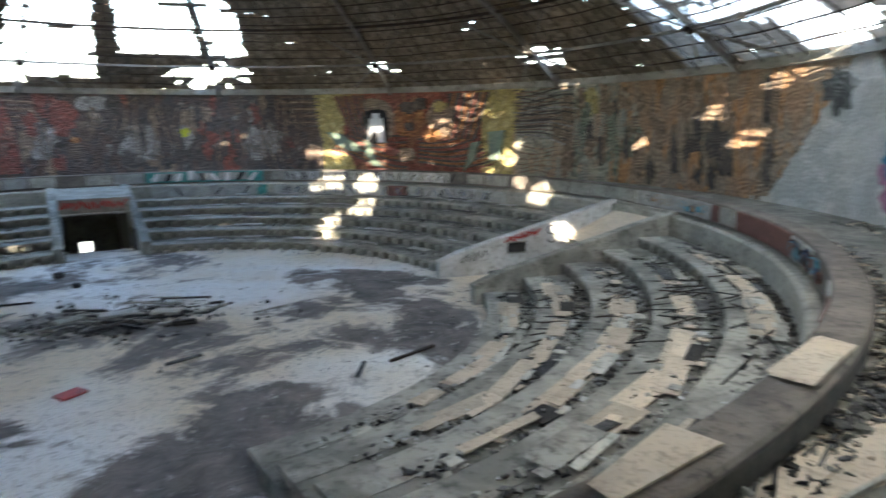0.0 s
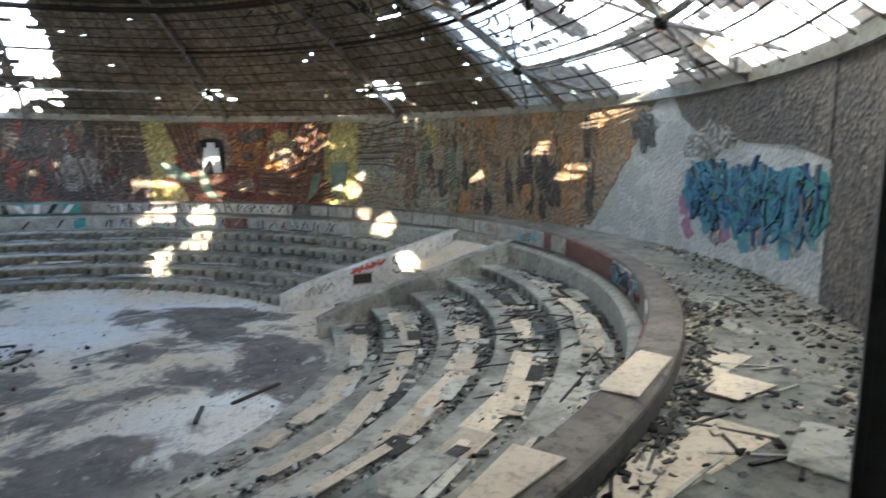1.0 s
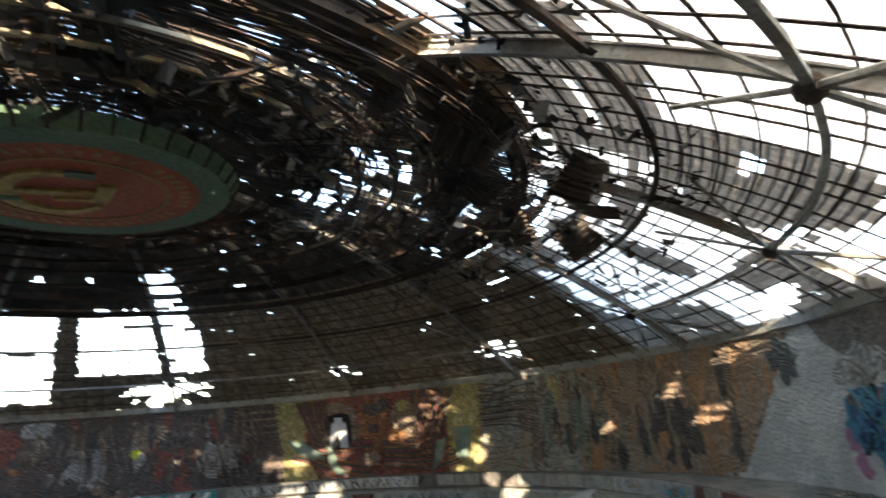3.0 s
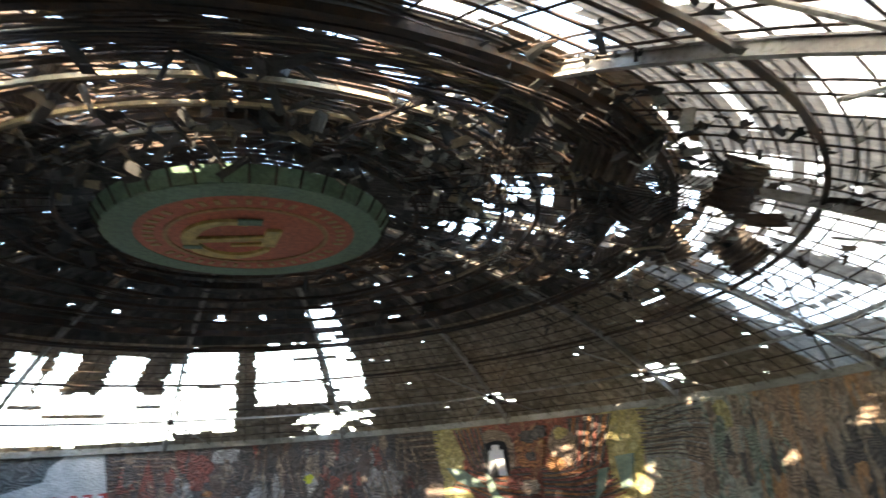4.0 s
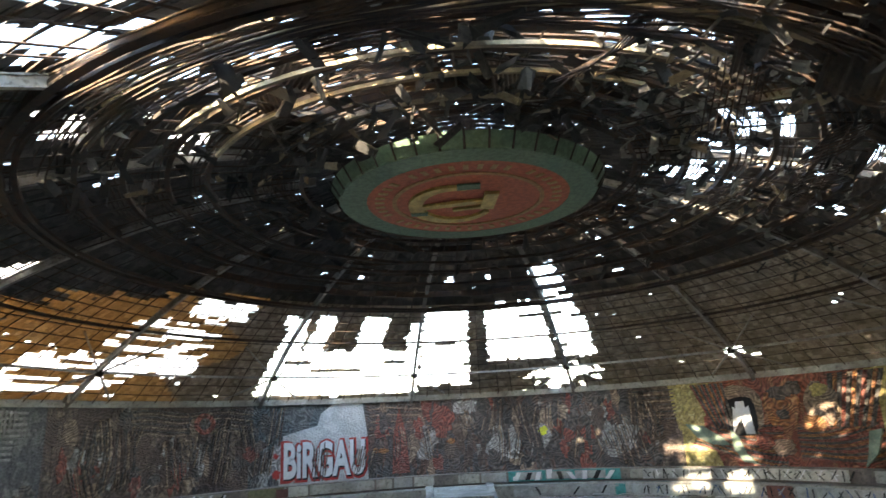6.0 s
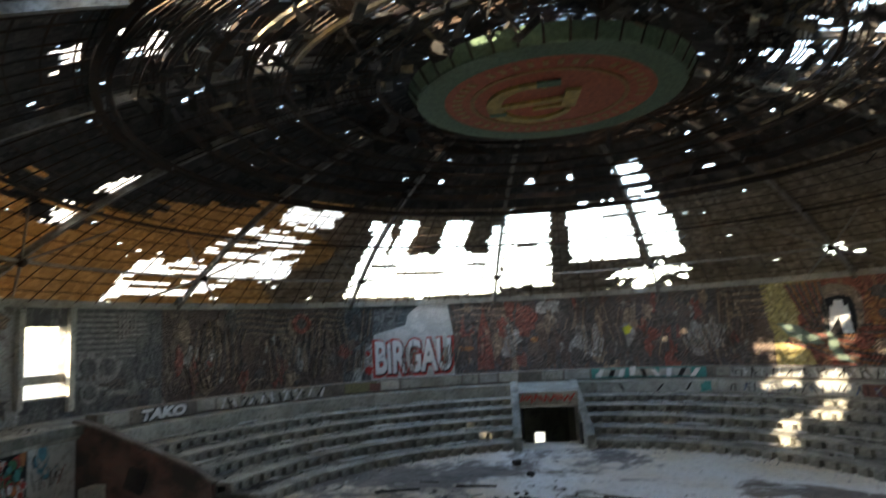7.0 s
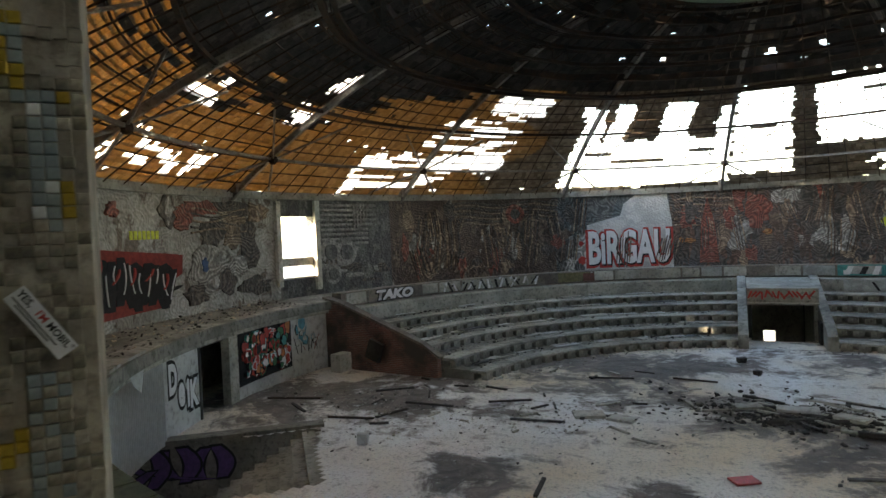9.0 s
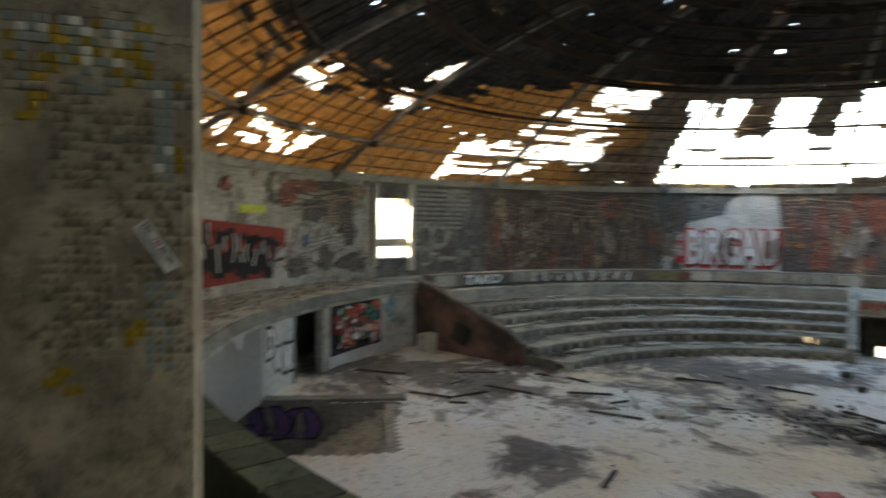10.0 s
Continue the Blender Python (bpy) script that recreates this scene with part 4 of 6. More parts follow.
# torn panels dangling from the frame
def torn(a0, a1, r0, r1, count, mat, seed, smin=0.25, smax=1.1, dz=0.9):
    rn = random.Random(seed)
    b = bmesh.new()
    for _ in range(count):
        r, a = rn.uniform(r0, r1), rn.uniform(a0, a1)
        z = min(dome_z(r) - 0.15, 13.6) - rn.random() ** 1.6 * dz
        m = Matrix.Translation(pol(r, a, z)) @ Euler((rn.gauss(0, 0.5), rn.gauss(0, 0.5), rn.uniform(0, 6.3))).to_matrix().to_4x4()
        vs = box(b, (rn.uniform(smin, smax * 1.5), rn.uniform(0.04, smax * 0.45), 0.015), m)
        for v in vs:
            v.co += Vector((rn.uniform(-1, 1), rn.uniform(-1, 1), rn.uniform(-0.5, 0.5))) * smax * 0.12
    return thing("torn_panels", "torn ceiling panels and strips dangling from the dome frame", "debris", kind="stuff", bm=b, mats=[mat])


torn(60, 165, 6, 15, 520, DARK, 3, 0.08, 0.42)
torn(75, 160, 6, 15, 240, TIER_DARK, 4, 0.10, 0.5)
torn(80, 150, 7, 15, 34, PALE_BAR, 5, 0.15, 0.7)
torn(150, 240, 5.5, 12, 200, DARK, 6, 0.15, 0.7)
torn(150, 250, 5.5, 13, 45, PALE_BAR, 7, 0.10, 0.5)
torn(140, 255, 6, 13, 110, SLAT_DARK, 14, 0.10, 0.6)
torn(-120, 60, 5.5, 12.5, 90, DARK, 8, 0.2, 0.9, 0.4)
torn(135, 165, 13, 17, 120, DARK, 9, 0.05, 0.24)
torn(100, 135, 14, 17.5, 50, STEEL, 10, 0.10, 0.4, 0.4)

# bar mats and ribbed roof sheets hanging from the torn side of the dome
def bar_mat():
    root = thing("hanging_bar_mat", "sooty steel bar mat hanging from the torn ceiling", "bar mat", group="hanging bar mats")
    for k in range(9):
        b = bmesh.new()
        pts = [Vector((0.13 * (k - 4), -1.3 + 2.6 * q / 5, 0.10 * math.sin(q * 1.3 + k * 0.2))) for q in range(6)]
        for p, q in zip(pts, pts[1:]):
            tube(b, p, q, 0.018, 4)
        part("bar", b, STEEL, root)
    for k in range(6):
        b = bmesh.new()
        tube(b, (-0.65, -1.1 + 0.44 * k, 0.03), (0.65, -1.1 + 0.44 * k, 0.03), 0.014, 4)
        part("tie", b, STEEL, root)
    return root


def roof_sheet():
    b = bmesh.new()
    rows = []
    for k in range(41):
        x, z = -0.8 + 1.6 * k / 40, 0.035 * math.sin(k * math.pi / 2.5)
        rows.append([b.verts.new((x, y * (0.75 + 0.06 * math.sin(k * 0.9)), z + 0.12 * y * y)) for y in (-1.0, 0.0, 1.0)])
    for p, q in zip(rows, rows[1:]):
        for k in range(2):
            b.faces.new((p[k], p[k + 1], q[k + 1], q[k]))
    bmesh.ops.solidify(b, geom=b.faces[:], thickness=0.008)
    return thing("hanging_roof_sheet", "rust-brown ribbed roof sheet dangling in the torn ceiling", "roof sheet", group="hanging roof sheets", bm=b, mats=[blotch("rusty_sheet", (0.13, 0.095, 0.07), (0.075, 0.06, 0.05), (0.03, 0.028, 0.026), 2.0, 12, rough=0.7)])


def hang(make, spots, seed):
    rn = random.Random(seed)
    one = make()
    for k, (a, r, drop, size) in enumerate(spots):
        m = Matrix.Translation(pol(r, a, dome_z(r) - drop)) @ Euler((rn.gauss(0.35, 0.35), rn.gauss(0, 0.4), radians(-a) + rn.gauss(0, 0.8))).to_matrix().to_4x4() @ Matrix.Scale(size, 4)
        if k == 0:
            first_place = m
        else:
            copy_thing(one, m)
    one.matrix_basis = first_place


hang(bar_mat, ((112, 12.4, 0.8, 1.0), (121, 11.2, 0.7, 1.2), (104, 11.0, 0.7, 1.0), (131, 13.4, 0.7, 1.1), (138, 11.6, 0.8, 1.2), (96, 10.2, 0.6, 0.9), (147, 10.4, 0.8, 1.1), (88, 9.2, 0.6, 0.8), (163, 10.2, 0.7, 1.0), (-172, 9.2, 0.6, 0.9)), 91)
hang(roof_sheet, ((118, 12.9, 0.6, 1.0), (126, 12.2, 0.9, 0.8), (109, 13.4, 0.5, 0.9), (134, 14.6, 0.6, 0.8), (101, 12.2, 0.6, 0.8), (143, 12.4, 0.8, 0.9), (152, 11.6, 0.6, 0.7), (93, 11.2, 0.5, 0.7), (114, 15.2, 0.4, 0.9), (123, 15.0, 0.4, 1.0), (-160, 9.8, 0.5, 0.6), (-150, 8.6, 0.5, 0.6), (172, 8.0, 0.5, 0.6)), 92)

# emblem under the crown of the dome
RED = plain("faded_red_mosaic", (0.50, 0.13, 0.06))
GREEN = plain("green_paint", (0.13, 0.21, 0.13))
GOLD = plain("gold_mosaic", (0.55, 0.39, 0.11), 0.6, 0.0, 0.4, 3.0)
emblem = thing("ceiling_emblem", "round red and green ceiling emblem with a gold relief", "emblem")
emblem.location = (0, 0, 13.1)
part("rim", lathe([(3.45, 0), (4.3, 0), (4.3, 0.1), (3.45, 0.1)], -180, 180, 4), GREEN, emblem, "green outer ring")
bm = bmesh.new()
bmesh.ops.create_cone(bm, cap_ends=True, segments=72, radius1=3.45, radius2=3.45, depth=0.08, matrix=Matrix.Translation((0, 0, 0.05)))
part("disc", bm, RED, emblem, "faded red mosaic disc")
part("drum", lathe([(4.31, 0.02), (4.36, 0.02), (4.62, 0.42), (4.55, 0.42)], -180, 180, 4), GREEN, emblem, "green drum")
for k in range(40):
    b = bmesh.new() if k == 0 else None
    if b:
        tube(b, (0, 4.36, -0.02), (0, 4.68, 0.5), 0.035, 4)
        DRUM_RIB = mesh_of("drum_rib", b, STEEL)
    part("drum_rib", DRUM_RIB, None, emblem, m=Matrix.Rotation(radians(k * 9), 4, 'Z'))
part("ring_line", lathe([(2.45, -0.03), (2.6, -0.03), (2.6, 0.02), (2.45, 0.02)], -180, 180, 5), plain("dull_ochre", (0.42, 0.22, 0.08)), emblem, "ochre ring line")
for k in range(44):
    if k == 0:
        b = bmesh.new()
        box(b, (0.16, 0.32, 0.03), Matrix.Translation((0, 3.02, -0.005)))
        MARK = mesh_of("mark", b, plain("worn_ochre", (0.50, 0.30, 0.12)))
    if k % 9 != 8:
        part("mark", MARK, None, emblem, m=Matrix.Rotation(radians(k * 8.18), 4, 'Z'))
# gold relief: a tapering crescent, a long handle and a block head
b = bmesh.new()
n = 40
rows = []
for k in range(n):
    t = math.radians(68 + 262 * k / (n - 1))
    w = 0.08 + 0.17 * math.sin(math.pi * (k + 2) / (n + 3))
    c, q = math.cos(t), math.sin(t)
    rows.append([b.verts.new((-0.5 + (1.32 + e * w) * c, 0.15 - (1.62 + e * w) * q, z)) for e, z in ((-1, 0.02), (-1, -0.09), (1, -0.09), (1, 0.02))])
for p, q in zip(rows, rows[1:]):
    for k in range(3):
        b.faces.new((p[k], p[k + 1], q[k + 1], q[k]))
b.faces.new(rows[0])
b.faces.new(rows[-1][::-1])
bmesh.ops.recalc_face_normals(b, faces=b.faces)
part("crescent", b, GOLD, emblem, "gold crescent relief")
b = bmesh.new()
box(b, (2.3, 0.34, 0.09), Matrix.Translation((-0.45, 0.0, -0.055)) @ Matrix.Rotation(-0.14, 4, 'Z'))
part("handle", b, GOLD, emblem, "gold bar relief")
b = bmesh.new()
box(b, (1.0, 0.2, 0.08), Matrix.Translation((-0.05, 0.55, -0.05)) @ Matrix.Rotation(-0.16, 4, 'Z'))
part("handle", b, GOLD, emblem, "gold bar relief")
b = bmesh.new()
box(b, (0.48, 1.5, 0.10), Matrix.Translation((0.72, -0.15, -0.06)) @ Matrix.Rotation(0.12, 4, 'Z'))
part("block", b, GOLD, emblem, "gold block relief")
for x, y, w, h in ((0.05, -1.62, 0.75, 0.42), (-1.75, 0.75, 0.6, 0.3)):
    b = bmesh.new()
    box(b, (w, h, 0.06), Matrix.Translation((x, y, -0.085)))
    part("patch", b, GREEN, emblem, "green patched spot")

# ---- relief and paint on the drum wall ----
def on_wall(a, z, off=0.0, r=WALL_R):
    return pol(r - off, a, z)


def plate(pts, off, r=WALL_R, bm=None, base=-0.02):
    """A slab on the curved wall: outline in degrees along the wall and metres up."""
    b = bmesh.new()
    b.faces.new([b.verts.new((a, z, 0)) for a, z in pts])
    lo, hi = min(p[0] for p in pts), max(p[0] for p in pts)
    n = int((hi - lo) / 1.6)
    for k in range(n):
        bmesh.ops.bisect_plane(b, geom=b.verts[:] + b.edges[:] + b.faces[:], plane_co=(lo + (hi - lo) * (k + 1) / (n + 1), 0, 0), plane_no=(1, 0, 0))
    bmesh.ops.triangulate(b, faces=b.faces[:])
    rim_edges = [e for e in b.edges if e.is_boundary]
    back = [v for v in bmesh.ops.extrude_edge_only(b, edges=rim_edges)["geom"] if isinstance(v, bmesh.types.BMVert)]
    back = set(back)
    for v in b.verts:
        v.co = on_wall(v.co.x, v.co.y, base if v in back else off, r)
    return b


def blob(a, z, w, h, seed, n=16, rough=0.28, square=2.0):
    rn = random.Random(seed)
    off = rn.uniform(0, 99)
    out = []
    for k in range(n):
        t = 2 * math.pi * k / n
        c, s = math.cos(t), math.sin(t)
        q = (abs(c) ** square + abs(s) ** square) ** (-1 / square)
        q *= 1 + rough * noise.noise((off + 2 * c, 2 * s, 0.3)) * 2
        out.append((a + math.degrees(q * c * w / 2 / WALL_R), z + q * s * h / 2))
    return out


def inside(pts):
    lo, hi = WALK_Z + 0.02, WALL_TOP - 0.02
    return [(a, min(max(z, lo), hi)) for a, z in pts]


def relief(a, z, w, h, mat, seed, off=0.05, name="relief", label="", **kw):
    return part(name, plate(inside(blob(a, z, w, h, seed, **kw)), off), mat, wall_of(a), label)


def band(a0, a1, z, th, off, mat, wave=0.0, freq=0.4, ph=0.0, name="relief_band", rise=0.0):
    n = max(4, int((a1 - a0) / 1.0))
    b = bmesh.new()
    rows = []
    for k in range(n + 1):
        a = a0 + (a1 - a0) * k / n
        zz = z + wave * math.sin(a * freq + ph) + rise * k / n
        zz = min(max(zz, WALK_Z + th), WALL_TOP - th)
        rows.append([b.verts.new(on_wall(a, zz + dz, o)) for dz, o in ((-th / 2, -0.02), (-th / 2 * 0.7, off), (th / 2 * 0.7, off), (th / 2, -0.02))])
    for p, q in zip(rows, rows[1:]):
        for k in range(3):
            b.faces.new((p[k], p[k + 1], q[k + 1], q[k]))
    b.faces.new(rows[0])
    b.faces.new(rows[-1][::-1])
    return part(name, b, mat, wall_of(min(max(a0, -81), a1)))


R_DARK = mosaic("dark_relief", (0.085, 0.075, 0.065), (0.12, 0.10, 0.085), (0.06, 0.058, 0.055), (0.18, 0.16, 0.13), 1.5, 0.64, 1)
R_PALE = mosaic("whitewashed_relief", (0.36, 0.35, 0.33), (0.27, 0.26, 0.24), (0.20, 0.18, 0.16), (0.44, 0.43, 0.41), 1.6, 0.6, 1)
R_RED = mosaic("brick_red_relief", (0.27, 0.08, 0.055), (0.20, 0.066, 0.05), (0.24, 0.11, 0.08), (0.31, 0.16, 0.13), 1.4, 0.62, 1)
R_TAN = mosaic("tan_relief", (0.27, 0.20, 0.14), (0.21, 0.15, 0.11), (0.32, 0.24, 0.17), (0.38, 0.32, 0.25), 1.4, 0.6, 1)
R_GREEN = mosaic("green_relief", (0.20, 0.23, 0.17), (0.16, 0.19, 0.15), (0.25, 0.26, 0.20), (0.32, 0.33, 0.27), 1.4, 0.62, 1)
R_ORANGE = mosaic("orange_relief", (0.33, 0.14, 0.05), (0.25, 0.10, 0.045), (0.36, 0.19, 0.08), (0.22, 0.12, 0.08), 1.4, 0.62, 0.6)
R_GREY = mosaic("grey_bar_relief", (0.27, 0.26, 0.245), (0.20, 0.195, 0.185), (0.31, 0.30, 0.28), (0.34, 0.33, 0.31), 1.5, 0.6, 1, 0.4, 0.1)
LEAF = blotch("grey_green_tesserae", (0.20, 0.27, 0.21), (0.14, 0.20, 0.16), (0.30, 0.33, 0.27), 1.6, 9, bmp=0.4)
rnd = random.Random(21)

# machine lines
for k in range(9):
    z = 7.2 - k * 0.24
    band(-80.2, -70.5 if k < 5 else -72, z, 0.13, 0.09, R_GREY)
for k in range(5):
    part("relief_band", plate([(-74.5 + k * 0.55, 7.3), (-74.25 + k * 0.55, 7.3), (-74.25 + k * 0.55, 5.9 + 0.16 * k), (-74.5 + k * 0.55, 5.9 + 0.16 * k)], 0.12), R_GREY, wall_of(-74))
for k, (a, z, s) in enumerate(((-78.6, 4.9, 1.3), (-75.9, 4.85, 1.3), (-78.3, 3.8, 1.0))):
    relief(a, z, s, s, R_GREY, 31 + k, 0.09, rough=0.04, n=20)
    relief(a, z, s * 0.6, s * 0.6, M_LINES, 41 + k, 0.13, rough=0.04, n=20)
for k in range(14):
    relief(rnd.uniform(-80, -69), rnd.uniform(3.2, 5.0), rnd.uniform(0.4, 1.3), rnd.uniform(0.15, 0.5), rnd.choice((R_DARK, R_GREY, R_GREY)), 60 + k, rnd.uniform(0.04, 0.1), square=8, rough=0.05, n=12)
# brown field: bands above, pale torn shapes, a red disc
for k in range(8):
    band(-58, -38.5, 7.2 - k * 0.16, 0.08, 0.05, R_TAN if k % 2 else R_DARK, 0.10, 0.55, k * 0.12)
for k, (a, z, w, h) in enumerate(((-63.3, 4.9, 0.9, 2.0), (-61, 5.0, 1.0, 1.6), (-59, 4.7, 0.7, 1.9), (-57.3, 5.3, 0.5, 1.2), (-51, 4.9, 1.0, 1.7), (-49.3, 4.3, 0.9, 1.4), (-46.5, 4.6, 0.6, 1.2))):
    relief(a, z, w, h, R_PALE, 80 + k, 0.05, rough=0.5, n=20)
relief(-46, 6.55, 1.2, 1.1, R_RED, 91, 0.10, rough=0.05, n=20)
relief(-46, 6.55, 0.6, 0.6, R_DARK, 92, 0.13, rough=0.05, n=18)
for k in range(46):
    relief(rnd.uniform(-67, -36), rnd.uniform(3.2, 7.0), rnd.uniform(0.3, 1.0), rnd.uniform(0.5, 1.8), rnd.choice((R_DARK, M_BROWN, R_TAN, R_RED, R_DARK)), 100 + k, rnd.uniform(0.03, 0.08), rough=0.4)
for k in range(10):
    band(-57 + k * 0.9, -56.4 + k * 0.9 + 0.3, 3.3 + 0.05 * k, 0.10, 0.06, R_TAN, rise=0.5 - 0.1 * k)
# bare patch over the lettered field
part("bare_patch", plate([(-33.6, 5.7), (-34.2, 3.0), (-19.6, 3.0), (-19.7, 5.7), (-20.4, 7.42), (-25.5, 7.42), (-27.4, 6.9), (-28.0, 6.2), (-30.5, 6.0)], 0.012), M_BARE, wall_of(-25), "pale bare rendered patch")
# wavy lines, red pike, figures
for k in range(10):
    band(-19.3, -9, 7.25 - k * 0.2, 0.09, 0.055, R_TAN if k % 2 else R_DARK, 0.06, 0.7, k * 0.2)
part("pike", plate([(-15.6, 3.2), (-12.6, 3.2), (-13.2, 5.6), (-14.2, 7.1), (-15.2, 5.6)], 0.10), R_RED, wall_of(-14), "dark red pointed relief")
for k, (a, z, w, h, mt) in enumerate(((-10.6, 5.7, 0.8, 0.8, R_PALE), (-10.2, 4.5, 0.9, 1.5, R_PALE), (-8.6, 5.1, 0.6, 1.1, R_PALE), (-6.8, 6.2, 1.5, 1.9, R_RED), (-5.5, 4.9, 0.5, 0.35, R_ORANGE), (-17.6, 4.6, 0.9, 0.4, R_ORANGE), (-2.5, 6.9, 1.5, 0.9, R_PALE), (3.0, 4.6, 2.0, 2.3, R_PALE), (5.2, 4.8, 0.6, 2.0, R_PALE), (10.2, 4.9, 1.1, 1.4, R_PALE), (13.6, 6.3, 1.0, 1.0, R_TAN), (14.6, 4.9, 0.8, 0.8, R_RED), (17.6, 5.0, 0.9, 0.9, R_RED), (19.6, 6.1, 1.2, 0.8, R_PALE), (21.3, 4.6, 1.6, 2.1, R_PALE), (24.0, 4.8, 1.3, 1.8, R_PALE), (0.2, 6.0, 1.2, 2.4, R_DARK), (8.0, 5.6, 1.2, 2.6, R_DARK))):
    relief(a, z, w, h, mt, 200 + k, 0.07, rough=0.28, n=18)
relief(10.2, 5.3, 0.6, 0.55, PAINT_YELLOW, 233, 0.085, label="pale yellow paint spot", name="paint_spot")
for k in range(70):
    relief(rnd.uniform(-19, 31), rnd.uniform(3.2, 7.1), rnd.uniform(0.3, 0.9), rnd.uniform(0.5, 1.9), rnd.choice((R_DARK, M_FIGURE, R_TAN, R_RED, R_DARK, M_BROWN)), 300 + k, rnd.uniform(0.03, 0.09), rough=0.4)
for k in range(9):
    band(25.5, 32, 7.2 - k * 0.2, 0.1, 0.06, R_TAN if k % 2 else R_DARK)
# gold and red field
part("gold_edge", plate([(31.2, 7.42), (37.6, 7.42), (36.8, 5.8), (34.5, 5.1), (32.2, 4.9), (31.6, 6.0)], 0.03), M_GOLD, wall_of(34), "ragged gold tesserae")
part("gold_edge", plate([(59, 7.42), (67.3, 7.42), (66.6, 6.3), (65.9, 5.2), (62.6, 4.9), (59.6, 6.0)], 0.03), M_GOLD, wall_of(62), "ragged gold tesserae")
part("gold_edge", plate([(32.6, 4.1), (37, 3.9), (38, 2.95), (32.6, 2.95)], 0.03), M_GOLD, wall_of(34), "ragged gold tesserae")
FOLDS = (R_RED, R_DARK, R_ORANGE, R_DARK)
for k in range(14):
    z0 = 3.05 + 0.15 * k
    band(34 + 0.3 * k, 47, z0 + 0.75, 0.12, 0.10, FOLDS[k % 4], 0.42, 0.24, k * 0.1, rise=-0.75)
    band(49, 62 - 0.3 * k, z0, 0.12, 0.10, FOLDS[k % 4], 0.36, 0.26, 2 + k * 0.12, rise=0.65)
for k in range(12):
    part("banner_fold", plate([(34.6 + k * 0.42, 7.35), (34.9 + k * 0.42, 7.35), (37.9 + k * 0.26, 4.9), (37.5 + k * 0.26, 4.9)], 0.115 + 0.02 * (k % 2)), FOLDS[k % 4], wall_of(38))
    part("banner_fold", plate([(53.8 + k * 0.66, 7.35), (54.3 + k * 0.66, 7.35), (53.2 + k * 0.52, 4.8), (52.8 + k * 0.52, 4.8)], 0.115 + 0.02 * (k % 2)), FOLDS[k % 4], wall_of(57))
# hair-like strands beside the banner
for k in range(15):
    band(65.8 + 0.3 * (k % 3), 76.5 - 0.25 * abs(k - 6), 7.3 - 0.16 * k, 0.085, 0.11, (R_TAN, R_DARK, R_PALE, R_DARK)[k % 4], 0.14, 0.42, 1.2 + 0.16 * k, rise=-0.05 * (k - 5))
for k, (a, z, w, h, mt) in enumerate(((47.6, 5.9, 1.9, 2.2, R_ORANGE), (47.6, 6.6, 1.2, 0.7, R_DARK), (47.6, 5.5, 0.7, 0.5, R_DARK), (53.0, 6.0, 1.6, 1.9, R_TAN), (53.0, 6.6, 0.9, 0.6, M_GOLD), (51.5, 5.0, 1.3, 0.8, R_ORANGE), (47, 3.9, 1.2, 0.8, R_TAN), (49.5, 6.8, 0.8, 0.7, R_DARK), (44.5, 4.2, 0.9, 0.8, R_RED))):
    relief(a, z, w, h, mt, 420 + k, 0.145 + 0.008 * k, rough=0.2, n=20)
part("leaf_form", plate([(33.2, 5.25), (35.8, 5.1), (38.6, 4.4), (39.4, 4.05), (37, 4.1), (34.8, 4.5)], 0.18), LEAF, wall_of(36), "grey-green leaf-shaped relief")
part("leaf_form", plate([(39.8, 4.9), (40.9, 4.4), (41.6, 3.6), (43, 3.1), (41, 3.2), (39.9, 3.9)], 0.18), LEAF, wall_of(41), "grey-green leaf-shaped relief")
part("leaf_form", plate([(61.3, 5.2), (64.2, 5.3), (63.3, 3.7), (61.6, 3.6)], 0.18), LEAF, wall_of(62), "grey-green leaf-shaped relief")
part("leaf_form", plate([(58.3, 4.6), (59.9, 4.7), (58.8, 3.6), (57.0, 3.0), (57.6, 3.6)], 0.18), LEAF, wall_of(58), "grey-green leaf-shaped relief")
# whitened plate in a dark niche
part("niche_rim", plate(blob(41.6, 5.85, 2.3, 2.6, 7, 22, 0.04, 2.6), 0.10), R_TAN, wall_of(41), "worn halo round the niche")
part("niche", plate(blob(41.7, 5.5, 1.55, 2.0, 8, 22, 0.03, 4), 0.125), PAINT_BLACK, wall_of(41), "black painted niche")
part("white_patch", plate([(40.2, 4.65), (40.6, 6.05), (41.0, 5.95), (41.1, 6.3), (42.3, 6.3), (42.4, 5.95), (42.9, 6.05), (43.3, 4.6), (42.0, 4.6), (41.7, 5.5)], 0.14), PAINT_WHITE, wall_of(41), "white overpainted patch")
# flame bands and tall forms
for k in range(11):
    band(65.5 + 0.25 * (k % 3), 74.5 - 0.35 * abs(k - 4), 7.25 - k * 0.17, 0.09, 0.08, R_TAN if k % 2 else R_DARK, 0.10, 0.5, k * 0.3, rise=-0.15)
for k in range(12):
    band(66.5, 73, 4.6 - k * 0.14, 0.07, 0.06, R_TAN if k % 2 else M_GREEN, 0.15, 0.6, k * 0.35)
relief(78.5, 6.7, 0.9, 1.3, M_GOLD, 500, 0.06, rough=0.4)
for k in range(110):
    a = rnd.uniform(72, 107)
    relief(a, rnd.uniform(3.3, 6.9), rnd.uniform(0.22, 0.7), rnd.uniform(0.5, 2.0), rnd.choice((R_TAN, R_GREEN, R_TAN, M_GREEN, R_DARK) if a < 86 else (M_ORANGE, R_TAN, M_ORANGE, M_ORANGE, R_DARK, R_TAN)), 520 + k, rnd.uniform(0.04, 0.10), rough=0.35, square=3)
